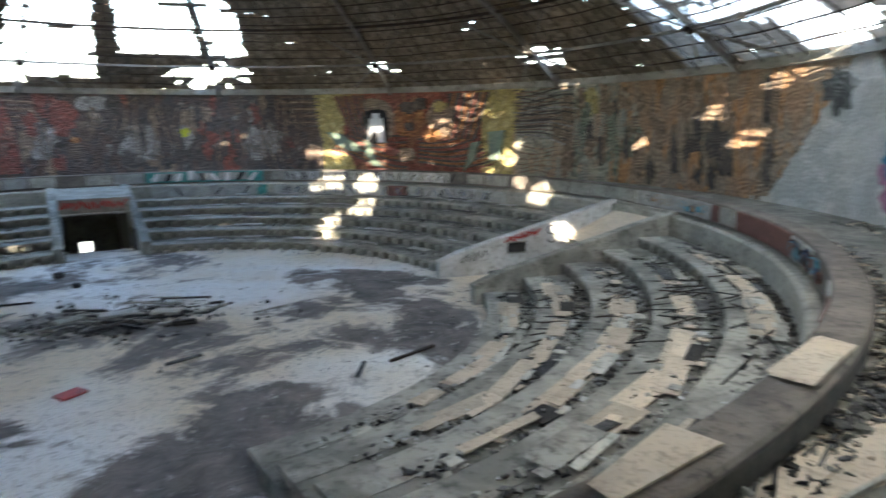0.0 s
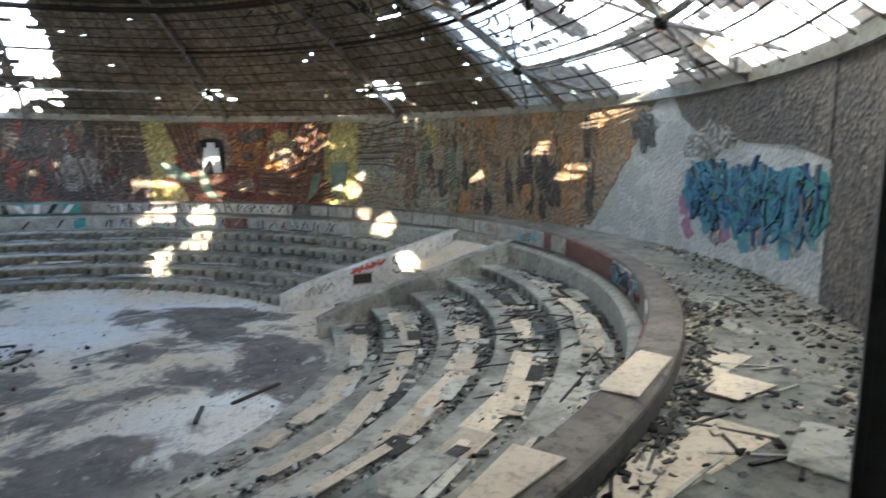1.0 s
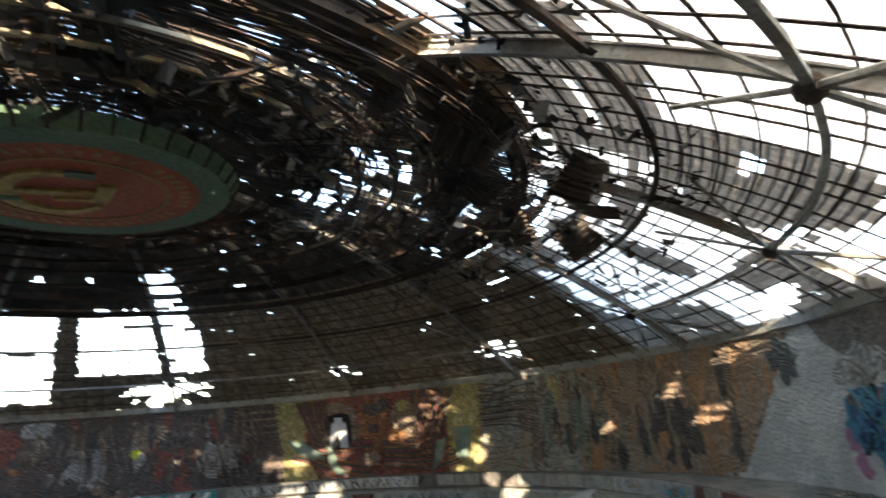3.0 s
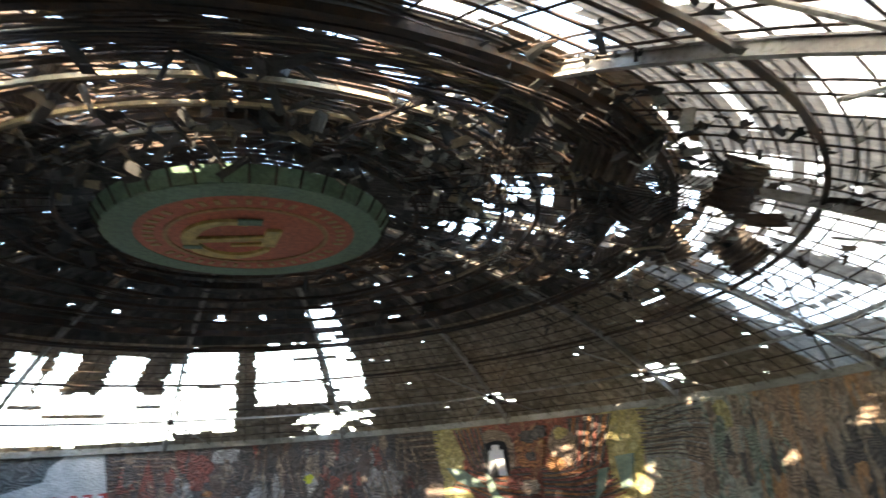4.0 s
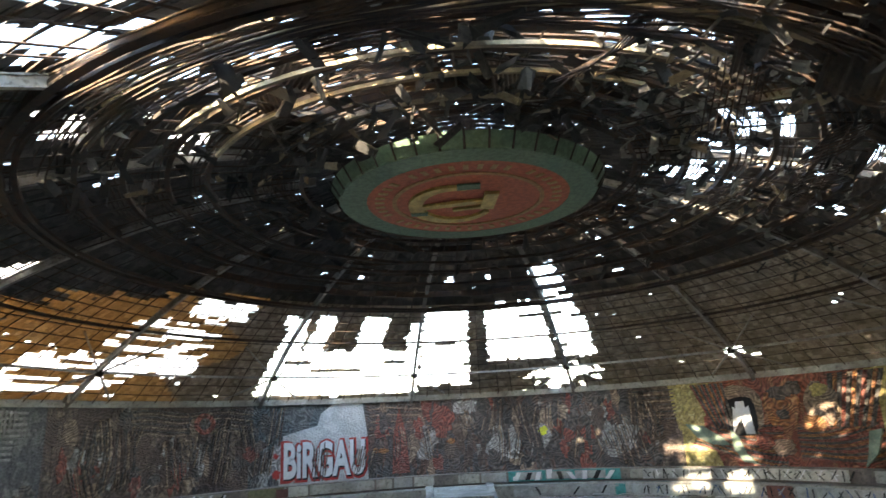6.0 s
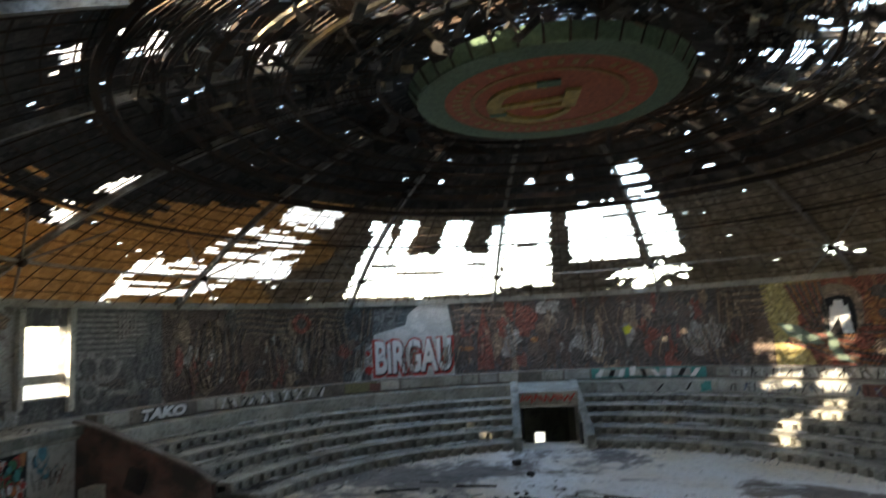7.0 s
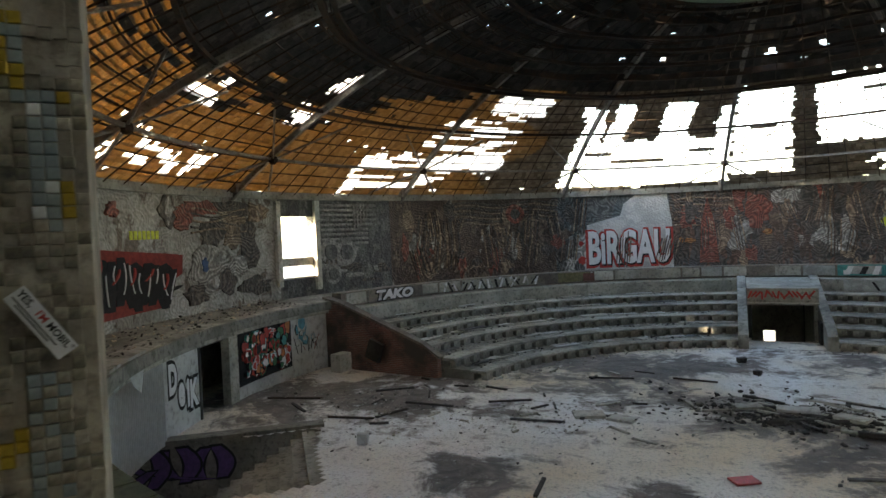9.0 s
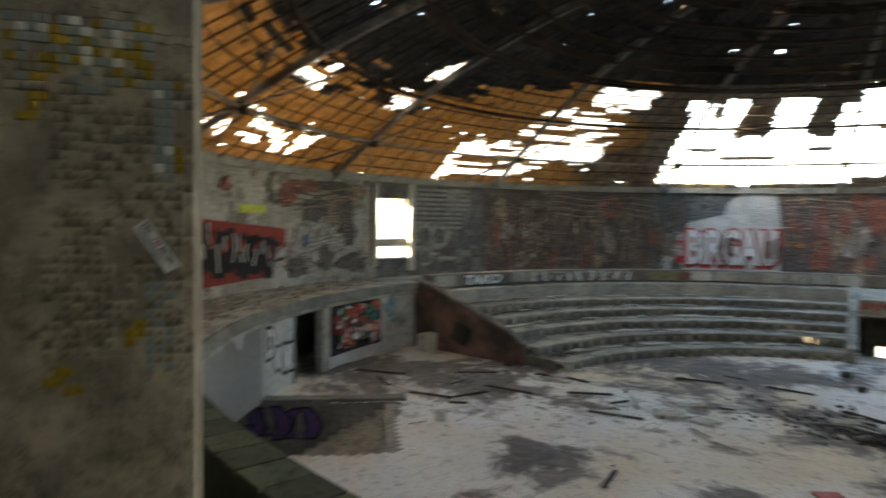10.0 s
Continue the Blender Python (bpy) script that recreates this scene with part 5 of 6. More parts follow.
# ragged edge of the stripped field
part("stripped_edge", plate([(103, 7.42), (116.5, 7.42)] + [(116.0 - 9.6 * k / 44 + 0.55 * noise.noise((k * 0.31, 4.1, 0)) + 0.28 * noise.noise((k * 1.1, 9.1, 0)), 7.36 - 4.3 * k / 44) for k in range(45)] + [(103, 3.0)], 0.035), M_ORANGE, wall_of(103), "ragged edge of rust mosaic")
part("stripped_edge", plate([(119, 7.42), (141, 7.42), (141, 5.6), (136, 5.9), (130, 6.0), (126, 6.3), (122.5, 6.4), (120.4, 6.8)], 0.035), M_END, wall_of(125), "ragged edge of brown mosaic")
part("stripped_edge", plate(blob(114.6, 6.6, 1.2, 1.3, 77, 26, 0.5, 2.0), 0.05), M_TEAL, wall_of(112), "slate mosaic remnant")
relief(124.5, 6.1, 2.6, 1.0, R_PALE, 560, 0.05, rough=0.3, label="pale scraped patch", name="scraped_patch")
def scrawl(a0, a1, z0, z1, count, mats, seed, smin=0.4, smax=1.1, tall=1.5, r=WALL_R, parent=None, off=0.05, name="graffiti_shape"):
    rn = random.Random(seed)
    for k in range(count):
        a, z = rn.uniform(a0, a1), rn.uniform(z0, z1)
        w = rn.uniform(smin, smax)
        h = min(w * rn.uniform(0.8, tall), (z1 - z0) * 0.9)
        o = off + 0.0012 * k
        part(name, plate(blob(a, z, w * 1.25, h * 1.15, seed + k, 14, 0.3, 3), o, r), PAINT_BLACK if k % 3 == 0 else mats[(k + 1) % len(mats)], parent or wall_of(a))
        part(name, plate(blob(a, z, w, h, seed + k, 14, 0.3, 3), o + 0.0009, r), mats[k % len(mats)], parent or wall_of(a))


# blue graffiti: wavy tapering strokes with dark outlines, laid over one another
def ribbon(a, z, ln, wd, lean, bend, grow=0.0):
    side = []
    for k in range(9):
        t = k / 8 - 0.5
        u, v = ln * t * math.sin(lean) + bend * math.cos(t * 3.1), ln * t * math.cos(lean)
        w = (wd + grow) * (0.55 + 0.45 * math.sin((k + 1) / 10 * math.pi)) / 2
        side.append((u, v * (1 + grow / ln), w))
    to = 57.3 / WALL_R
    return [(a + (u - w) * to, z + v) for u, v, w in side] + [(a + (u + w) * to, z + v) for u, v, w in reversed(side)]


def strokes_on_wall(a0, a1, z0, z1, count, mats, seed, off):
    rn = random.Random(seed)
    for k in range(count):
        a, z = rn.uniform(a0, a1), rn.uniform(z0, z1)
        sh = (rn.uniform(0.25, 0.8), rn.uniform(0.05, 0.16), rn.uniform(-1.4, 1.4), rn.uniform(-0.22, 0.22))
        o = off + 0.00024 * k
        part("graffiti_stroke", plate(ribbon(a, z, *sh, 0.07), o), (PAINT_BLACK, PAINT_DEEP, PAINT_CYAN)[k % 3], wall_of(a))
        part("graffiti_stroke", plate(ribbon(a, z, *sh), o + 0.0016), mats[k % len(mats)], wall_of(a))
for k in range(16):
    a = 122.6 + k * 1.12
    part("graffiti_ground", plate(blob(a, 4.62 + 0.16 * math.sin(k * 2.1), 1.3, 1.15 + 0.25 * math.sin(k * 1.3), 730 + k, 18, 0.25, 2.6), 0.012 + 0.0011 * k), (PAINT_BLUE, PAINT_DEEP, PAINT_BLUE, PAINT_TEAL)[k % 4], wall_of(a))
strokes_on_wall(122.3, 140.6, 3.9, 5.35, 190, (PAINT_CYAN, PAINT_BLUE, PAINT_TEAL, PAINT_DEEP, PAINT_BLUE, PAINT_DEEP, PAINT_BLUE, PAINT_CYAN, PAINT_BLUE, PAINT_TAN, PAINT_BLUE), 700, 0.034)
for k in range(12):
    part("graffiti_shape", plate(blob(122 + k * 1.4, 3.6 + 0.14 * (k % 3), 0.7, 0.7, 760 + k, 14, 0.2), 0.012), (PAINT_PINK, M_BARE, PAINT_CYAN, R_PALE)[k % 4], wall_of(125))
relief(121.3, 4.2, 0.6, 0.6, PAINT_PINK, 790, 0.012, name="graffiti_shape", rough=0.25)
# left wall: red ground with black blocks
part("graffiti_ground", plate([(-117, 3.25), (-105.4, 3.35), (-104.8, 4.2), (-102.6, 4.5), (-102.4, 5.2), (-105, 5.3), (-117, 5.6)], 0.012), PAINT_DARKRED, wall_of(-110), "red graffiti ground")
for k in range(6):
    a = -116.8 + 2.15 * k
    part("graffiti_letter", plate([(a, 3.95 - 0.04 * k), (a + 1.8, 3.85 + 0.10 * (k % 2)), (a + 1.95, 5.05 - 0.06 * k), (a + 1.1, 5.25 - 0.06 * k), (a + 0.1, 5.15 - 0.06 * k)], 0.022), PAINT_BLACK, wall_of(a), "black block letter with red edges")
rn = random.Random(44)
for k in range(11):
    a = -116.4 + k * 1.18
    z = 4.55 - 0.05 * k + 0.12 * math.sin(k * 1.9)
    sh = (1.75 - 0.04 * k, 0.56, rn.uniform(-0.35, 0.35), rn.uniform(-0.12, 0.12))
    part("graffiti_letter", plate(ribbon(a, z, *sh), 0.03 + 0.0015 * k), PAINT_BLACK, wall_of(a))
    part("graffiti_letter", plate(ribbon(a + 0.5, z + rn.uniform(-0.3, 0.7), 0.8, 0.42, 1.45 + rn.uniform(-0.2, 0.2), 0.05), 0.05 + 0.0015 * k), PAINT_BLACK, wall_of(a))
    part("graffiti_line", plate(ribbon(a + 0.42, z + rn.uniform(-0.2, 0.4), rn.uniform(0.5, 1.1), 0.03, sh[2], sh[3]), 0.07 + 0.0015 * k), PAINT_WHITE, wall_of(a))
    if k % 2:
        part("graffiti_line", plate(ribbon(a + 0.5, z + 0.3, 0.6, 0.09, sh[2] + 0.6, 0.1), 0.09), PAINT_RED, wall_of(a))
for k in range(7):
    part("graffiti_bar", plate([(-110 + k * 0.62, 5.82), (-109.55 + k * 0.62, 5.82), (-109.55 + k * 0.62, 6.12), (-110 + k * 0.62, 6.12)], 0.02), PAINT_YELLOW, wall_of(-108))
for k, (a, z, w, h, mt) in enumerate(((-97.5, 6.0, 1.6, 1.2, R_DARK), (-94.5, 6.1, 1.4, 1.8, R_TAN), (-92, 5.5, 1.0, 2.0, R_DARK), (-99, 7.0, 2.4, 0.6, R_RED), (-94, 7.0, 2.6, 0.6, R_DARK), (-104.3, 6.9, 0.9, 1.3, R_DARK), (-104.3, 6.9, 0.5, 0.8, R_PALE), (-102.3, 6.6, 1.0, 1.0, R_RED), (-98.5, 4.6, 2.6, 2.0, R_PALE), (-94.5, 4.5, 1.4, 1.3, R_PALE), (-95.8, 4.0, 1.0, 1.0, R_DARK), (-100.8, 3.6, 1.4, 0.8, R_DARK), (-91.5, 3.7, 1.8, 0.8, R_DARK), (-90.6, 6.8, 1.2, 0.8, R_TAN), (-112.5, 6.8, 0.5, 0.5, R_RED))):
    relief(a, z, w, h, mt, 820 + k, 0.05 + 0.004 * k, rough=0.35, n=18)
for k in range(5):
    band(-101, -92.5, 6.9 - 0.2 * k, 0.09, 0.08, R_DARK if k % 2 else R_TAN, 0.08, 0.8, k)
relief(-99.3, 4.75, 0.35, 0.5, PAINT_DEEP, 850, 0.12, name="paint_spot", label="small blue paint mark")

# drapery: groups of narrow folds
for g in range(44):
    a, z = rnd.uniform(-66, 31), rnd.uniform(3.6, 6.3)
    h, lean = rnd.uniform(0.7, 1.7), rnd.uniform(-1.2, 1.2)
    for k in range(rnd.randrange(4, 8)):
        x = a + k * 0.42
        top = min(z + h * rnd.uniform(0.7, 1.0), 7.3)
        low = max(z - h * rnd.uniform(0.2, 0.5), 3.0)
        part("fold", plate([(x, low), (x + 0.17, low), (x + 0.2 + lean * 0.5, (low + top) / 2), (x + 0.17 + lean, top), (x + lean, top), (x + lean * 0.5, (low + top) / 2)], rnd.uniform(0.08, 0.12)), (R_DARK, R_TAN, M_BROWN)[(k + g) % 3], wall_of(a))

# letters that can be read
def letters(text, a, z, height, mat, parent, r=WALL_R, off=0.03, squeeze=1.0, name="letters", label="", shear=0.0, fat=0.0):
    cu = bpy.data.curves.new(name, 'FONT')
    cu.body, cu.size, cu.shear, cu.offset, cu.resolution_u = text, height * 1.38, shear, fat, 3
    ob = bpy.data.objects.new("text_source", cu)
    scene.collection.objects.link(ob)
    me = bpy.data.meshes.new_from_object(ob.evaluated_get(bpy.context.evaluated_depsgraph_get()))
    bpy.data.objects.remove(ob)
    b = bmesh.new()
    b.from_mesh(me)
    bpy.data.meshes.remove(me)
    bmesh.ops.triangulate(b, faces=b.faces[:])
    xs = [v.co.x for v in b.verts]
    mid = (min(xs) + max(xs)) / 2
    for v in b.verts:
        p = pol(r - off, a + math.degrees((v.co.x - mid) * squeeze / r), z + v.co.y)
        v.co = p
    return part(name, b, mat, parent, label)


field = wall_of(-25)
letters("BiRGAU", -26.75, 3.34, 1.95, PAINT_RED, field, off=0.035, squeeze=0.55, label="red outline of the sprayed letters", fat=0.26)
letters("BiRGAU", -26.65, 3.34, 1.95, PAINT_BLACK, field, off=0.045, squeeze=0.53, label="black shadow of the sprayed letters", fat=0.13)
letters("BiRGAU", -26.8, 3.40, 1.95, PAINT_WHITE, field, off=0.06, squeeze=0.53, label="tall white sprayed letters", fat=0.09)
relief(-34.7, 4.6, 0.3, 0.3, PAINT_RED, 870, 0.03, name="paint_spot")
relief(-34.6, 3.6, 0.5, 0.5, PAINT_RED, 871, 0.03, name="paint_spot")

# ---- rim panels, stage graffiti, boards ----
rnd = random.Random(33)
PANEL_MATS = [CONCRETE, CONCRETE_LIGHT, PLASTER, PAINT_TEAL, CONCRETE_LIGHT, plain("whitewashed_panel", (0.40, 0.41, 0.39), 0.8, var=0.35, s=2.5), plain("dull_red_panel", (0.20, 0.09, 0.07), 0.8), DARK]


def rim_panel(a0, a1, mat, z0=2.60, z1=3.14, off=0.035):
    return part("rim_panel", plate([(a0, z0), (a1, z0), (a1, z1), (a0, z1)], off, 17.72), mat, rim)


a = -85.0
while a < 166:
    wd = rnd.uniform(3.0, 5.5)
    if rnd.random() < 0.82:
        if 3 < a < 24:
            mt = rnd.choice((PANEL_MATS[5], PAINT_TEAL, PANEL_MATS[5]))
        elif a > 100:
            mt = rnd.choice((CONCRETE_LIGHT, PANEL_MATS[6], PANEL_MATS[5], CONCRETE))
        elif a < -55:
            mt = rnd.choice((DARK, CONCRETE, CONCRETE))
        else:
            mt = rnd.choice((CONCRETE, PANEL_MATS[5], CONCRETE_LIGHT, CONCRETE, CONCRETE))
        rim_panel(a, a + wd - 0.35, mt, 2.60 + rnd.uniform(0, 0.06), 3.12)
    a += wd


def sprayed(a0, a1, z0, z1, mats, r, parent, seed, off, step=0.75, fat=0.10):
    """A run of unreadable strokes."""
    rn = random.Random(seed)
    a = a0
    k = 0
    while a < a1:
        h = (z1 - z0) * rn.uniform(0.7, 1.0)
        ln = rn.uniform(-1.1, 1.1)
        w = math.degrees(fat / r)
        zm = z0 + rn.uniform(0, z1 - z0 - h)
        part("graffiti_stroke", plate([(a, zm), (a + w, zm), (a + w + ln, zm + h), (a + ln, zm + h)], off + 0.0008 * (k % 5), r), mats[k % len(mats)], parent)
        if rn.random() < 0.3:
            zz = zm + rn.uniform(0, h - 0.06)
            part("graffiti_stroke", plate([(a, zz), (a + step * 0.5, zz + 0.06), (a + step * 0.5, zz + 0.06 + fat * 0.8), (a, zz + fat * 0.8)], off + 0.0045, r), mats[k % len(mats)], parent)
        a += step * rn.uniform(0.7, 1.2)
        k += 1


rim_panel(-80.5, -69.5, RIM_MAT, 2.6, 3.14, 0.05)
letters("TAKO", -75.2, 2.66, 0.42, PAINT_BLACK, rim, r=17.72, off=0.068, squeeze=1.45, label="black outline of sprayed letters", shear=0.2, fat=0.08)
letters("TAKO", -75.2, 2.66, 0.42, PAINT_WHITE, rim, r=17.72, off=0.078, squeeze=1.45, label="white sprayed letters", shear=0.2, fat=0.035)
sprayed(-65.3, -47, 2.58, 3.1, (PAINT_WHITE, PANEL_MATS[5], PAINT_BLACK), 17.72, rim, 5, 0.06, 0.8, 0.11)
rim_panel(-42.6, -36.5, plain("mustard_panel", (0.20, 0.19, 0.10), 0.8), 2.62, 3.12, 0.05)
rim_panel(-37.9, -35.8, PANEL_MATS[6], 2.62, 3.05, 0.055)
rim_panel(-30, -22, CONCRETE, 2.64, 3.1, 0.05)
rim_panel(4.2, 24.2, PAINT_TEAL, 2.6, 3.15, 0.045)
for a0, a1 in ((5.6, 10.2), (11.0, 15.4), (16.2, 21.6)):
    rim_panel(a0, a1, PANEL_MATS[5], 2.68, 3.1, 0.055)
sprayed(5, 22, 2.64, 3.1, (PAINT_WHITE, PAINT_BLACK, PAINT_WHITE), 17.72, rim, 6, 0.065, 2.1, 0.26)
rim_panel(28, 46, PANEL_MATS[5], 2.62, 3.12, 0.05)
rim_panel(49, 60, CONCRETE_LIGHT, 2.62, 3.12, 0.05)
sprayed(29, 60, 2.64, 3.1, (PAINT_BLACK, PAINT_BLACK, PAINT_WHITE), 17.72, rim, 7, 0.065, 0.9, 0.06)
# whitewash and strokes on the pale ledge below
for a0, a1, mt in ((5, 23, PANEL_MATS[5]), (23.2, 25, PAINT_TEAL), (26, 47, PANEL_MATS[5]), (48, 52, PANEL_MATS[6]), (52.5, 72, PANEL_MATS[5])):
    part("painted_field", plate([(a0, 1.84), (a1, 1.84), (a1, 2.4), (a0, 2.4)], 0.012, 17.42), mt, rim, "whitewashed field on the ledge")
sprayed(7, 23, 1.88, 2.36, (PANEL_MATS[5], PAINT_BLACK), 17.42, rim, 17, 0.02, 2.6, 0.12)
sprayed(28, 70, 1.88, 2.36, (PAINT_BLACK, PAINT_BLACK, PANEL_MATS[5], PAINT_DEEP), 17.42, rim, 18, 0.02, 0.85, 0.06)
rim_panel(98, 113, PANEL_MATS[5], 2.62, 3.13, 0.05)
scrawl(99.5, 111.5, 2.78, 2.98, 14, (PAINT_CYAN, PANEL_MATS[5], PAINT_TAN, PANEL_MATS[5]), 990, 0.2, 0.5, 0.9, 17.72, rim, 0.055)
rim_panel(118.5, 131, PANEL_MATS[6], 2.60, 3.14, 0.06)
scrawl(131.5, 142, 2.75, 2.98, 18, (PAINT_DEEP, PAINT_BLACK, PANEL_MATS[6], PAINT_CYAN), 980, 0.3, 0.7, 0.9, 17.72, rim, 0.05)

# stage wall graffiti
scrawl(-103.8, -95.0, 0.70, 2.16, 130, (PAINT_RED, PAINT_WHITE, PAINT_DARKRED, PAINT_GREEN, PAINT_RED, PAINT_WHITE, PAINT_TEAL, PAINT_ORANGE, PAINT_BLACK), 900, 0.12, 0.42, 1.3, ST, seg_col, 0.02)
part("graffiti_frame", plate([(-104.6, 0.42), (-94.2, 0.5), (-94.2, 2.36), (-104.6, 2.32)], 0.012, ST), PAINT_BLACK, seg_col)
scrawl(-93.6, -89.4, 1.3, 2.2, 10, (PAINT_CYAN, PLASTER), 950, 0.2, 0.5, 1.2, ST, seg_col, 0.02)
for ch, a, z, h in (("D", -117.6, 1.30, 0.85), ("e", -116.0, 0.82, 0.95), ("i", -114.7, 0.70, 0.85), ("K", -113.5, 0.62, 0.80)):
    letters(ch, a, z, h, PAINT_BLACK, seg_white, r=ST, off=0.02, squeeze=0.62, label="black outline of a sprayed letter", fat=0.17)
    letters(ch, a, z, h, PAINT_WHITE, seg_white, r=ST, off=0.03, squeeze=0.62, label="white sprayed letter", fat=0.06)
edge_parent = wall_of(-100)
sprayed(-104, -92, 2.50, 2.82, (PAINT_BLACK, PAINT_DARKRED), ST - 0.25, edge_parent, 61, 0.012, 0.7, 0.035)
sprayed(-93, -89, 0.9, 1.6, (PAINT_BLACK, PAINT_BLACK, PAINT_DARKRED), ST, seg_col, 62, 0.012, 0.6, 0.03)

# loose boards
BOARDS = []


def board(x, y, z, w, d, turn, tilt=(0, 0), label="bare tan plywood board lying flat", mat=None, th=0.018, group="loose boards", taper=1.0):
    b = bmesh.new()
    box(b, (w, d, th), Matrix.Translation((0, 0, th / 2)))
    # a broken corner
    rn = random.Random(int(abs(x * 100 + y * 10)))
    for v in b.verts:
        v.co.x += rn.uniform(-0.07, 0.07) * w
        v.co.y += rn.uniform(-0.07, 0.07) * d
        if v.co.x < 0:
            v.co.y *= taper
    BOARDS.append(x)
    z += 0.0027 * (len(BOARDS) % 19)
    ob = thing("board", label, "board", group=group, bm=b, mats=[mat or PLY])
    ob.matrix_world = Matrix.Translation((x, y, z + 0.004)) @ Euler((radians(tilt[0]), radians(tilt[1]), radians(turn))).to_matrix().to_4x4()
    return ob


GZ = WALK_Z
board(5.35, -18.02, GZ, 2.1, 0.78, 5, taper=0.25)
board(4.5, -17.92, GZ + 0.02, 1.35, 0.3, 13)
board(7.95, -16.92, GZ, 1.6, 0.5, 8, taper=0.5)
board(7.35, -17.44, GZ + 0.025, 0.85, 0.62, 4, taper=0.6)
board(8.5, -18.7, GZ, 0.7, 0.4, 10)
board(10.2, -16.2, GZ, 0.9, 0.5, 50, mat=TIER, label="grey weathered board lying flat")
board(6.5, -18.95, GZ, 1.2, 0.9, 12, mat=TIER, label="grey weathered board lying flat")
board(6.24, -16.86, RIM_TOP, 1.6, 0.42, 18, label="tan board lying on the concrete rim")
board(3.25, -17.6, RIM_TOP, 1.2, 0.42, 14, taper=0.6, label="tan board lying on the concrete rim")
# boards along the treads of the near tiers
def tread_board(a, tier, ln, w, mat=PLY, dr=0.65, lift=0.0):
    r, z = TIERS[tier]
    p = pol(r + dr, a, 0)
    board(p.x, p.y, z + 0.02 + lift, ln, w, -a + random.Random(int(a * 7)).uniform(-6, 6), mat=mat, label="long tan board lying on a seating tier" if mat is PLY else "grey board lying on a seating tier")
for a_, t_, l_, w_ in ((117, 1, 1.5, 0.75), (121.5, 1, 0.9, 0.5), (126, 1, 1.6, 0.35), (134, 1, 1.3, 0.4), (141, 1, 1.2, 0.35), (149, 1, 2.0, 0.35), (121, 0, 1.2, 0.6), (127, 0, 1.4, 0.4), (139, 0, 1.2, 0.45), (146, 0, 1.5, 0.3),
                       (131, 2, 1.6, 0.45), (138, 2, 1.8, 0.45), (146, 2, 1.9, 0.45), (153.5, 2, 1.7, 0.45), (124, 3, 1.0, 0.5), (133, 3, 1.6, 0.45), (144, 3, 2.0, 0.5), (152.5, 3, 1.6, 0.5), (158, 3, 1.3, 0.5), (122, 4, 2.2, 0.4), (131, 4, 2.4, 0.4), (140, 4, 1.9, 0.5), (160, 4, 1.4, 0.6)):
    tread_board(a_, t_, l_, w_)
rnd = random.Random(50)
for k in range(26):
    tread_board(rnd.uniform(114, 166), rnd.randrange(5), rnd.uniform(0.7, 1.9), rnd.uniform(0.2, 0.42), PLY, rnd.uniform(0.55, 0.9), 0.02)
for k in range(70):
    tread_board(rnd.uniform(114, 166), rnd.randrange(5), rnd.uniform(0.12, 0.45), rnd.uniform(0.08, 0.3), rnd.choice((PLASTER, CONCRETE_LIGHT, PLY, BEAM)), rnd.uniform(0.5, 1.15), 0.035)
for k in range(36):
    tread_board(rnd.uniform(114, 165), rnd.randrange(5), rnd.uniform(0.5, 1.8), rnd.uniform(0.12, 0.5), rnd.choice((TIER, CONCRETE_LIGHT, RUBBLE, DARK)), rnd.uniform(0.6, 1.1), 0.03)
for k in range(60):
    tread_board(rnd.uniform(-82, -17), rnd.randrange(5), rnd.uniform(0.3, 1.6), rnd.uniform(0.1, 0.4), rnd.choice((CONCRETE_LIGHT, TIER, PLASTER, RUBBLE)), rnd.uniform(0.6, 1.1), 0.03)
for k in range(60):
    tread_board(rnd.uniform(12, 82), rnd.randrange(5), rnd.uniform(0.3, 1.6), rnd.uniform(0.1, 0.4), rnd.choice((CONCRETE_LIGHT, TIER, PLASTER, RUBBLE)), rnd.uniform(0.6, 1.1), 0.03)

# thin laths and sticks lying about
def stick(p, ln, turn, tilt, mat, th=0.04, name="stick"):
    b = bmesh.new()
    box(b, (ln, th, th * 0.6), Matrix.Translation((0, 0, th * 0.3)))
    ob = thing(name, "broken charred lath lying among the rubble", "lath", group="broken laths", bm=b, mats=[mat])
    ob.matrix_world = Matrix.Translation(p) @ Euler((0, radians(tilt), radians(turn))).to_matrix().to_4x4()
for k in range(60):
    a_, t_ = rnd.uniform(116, 150), rnd.randrange(1, 5)
    p = pol(TIERS[t_][0] + rnd.uniform(0.3, 1.2), a_, TIERS[t_][1] + 0.02)
    stick(p, rnd.uniform(0.5, 1.7), rnd.uniform(0, 180), rnd.uniform(-4, 4), rnd.choice((DARK, STEEL, RUBBLE)))
for k in range(30):
    a_ = rnd.uniform(140, 168)
    p = pol(rnd.uniform(18.4, 20.8), a_, GZ + 0.01)
    stick(p, rnd.uniform(0.3, 1.2), rnd.uniform(0, 180), 0, rnd.choice((DARK, RUBBLE, TIER)))
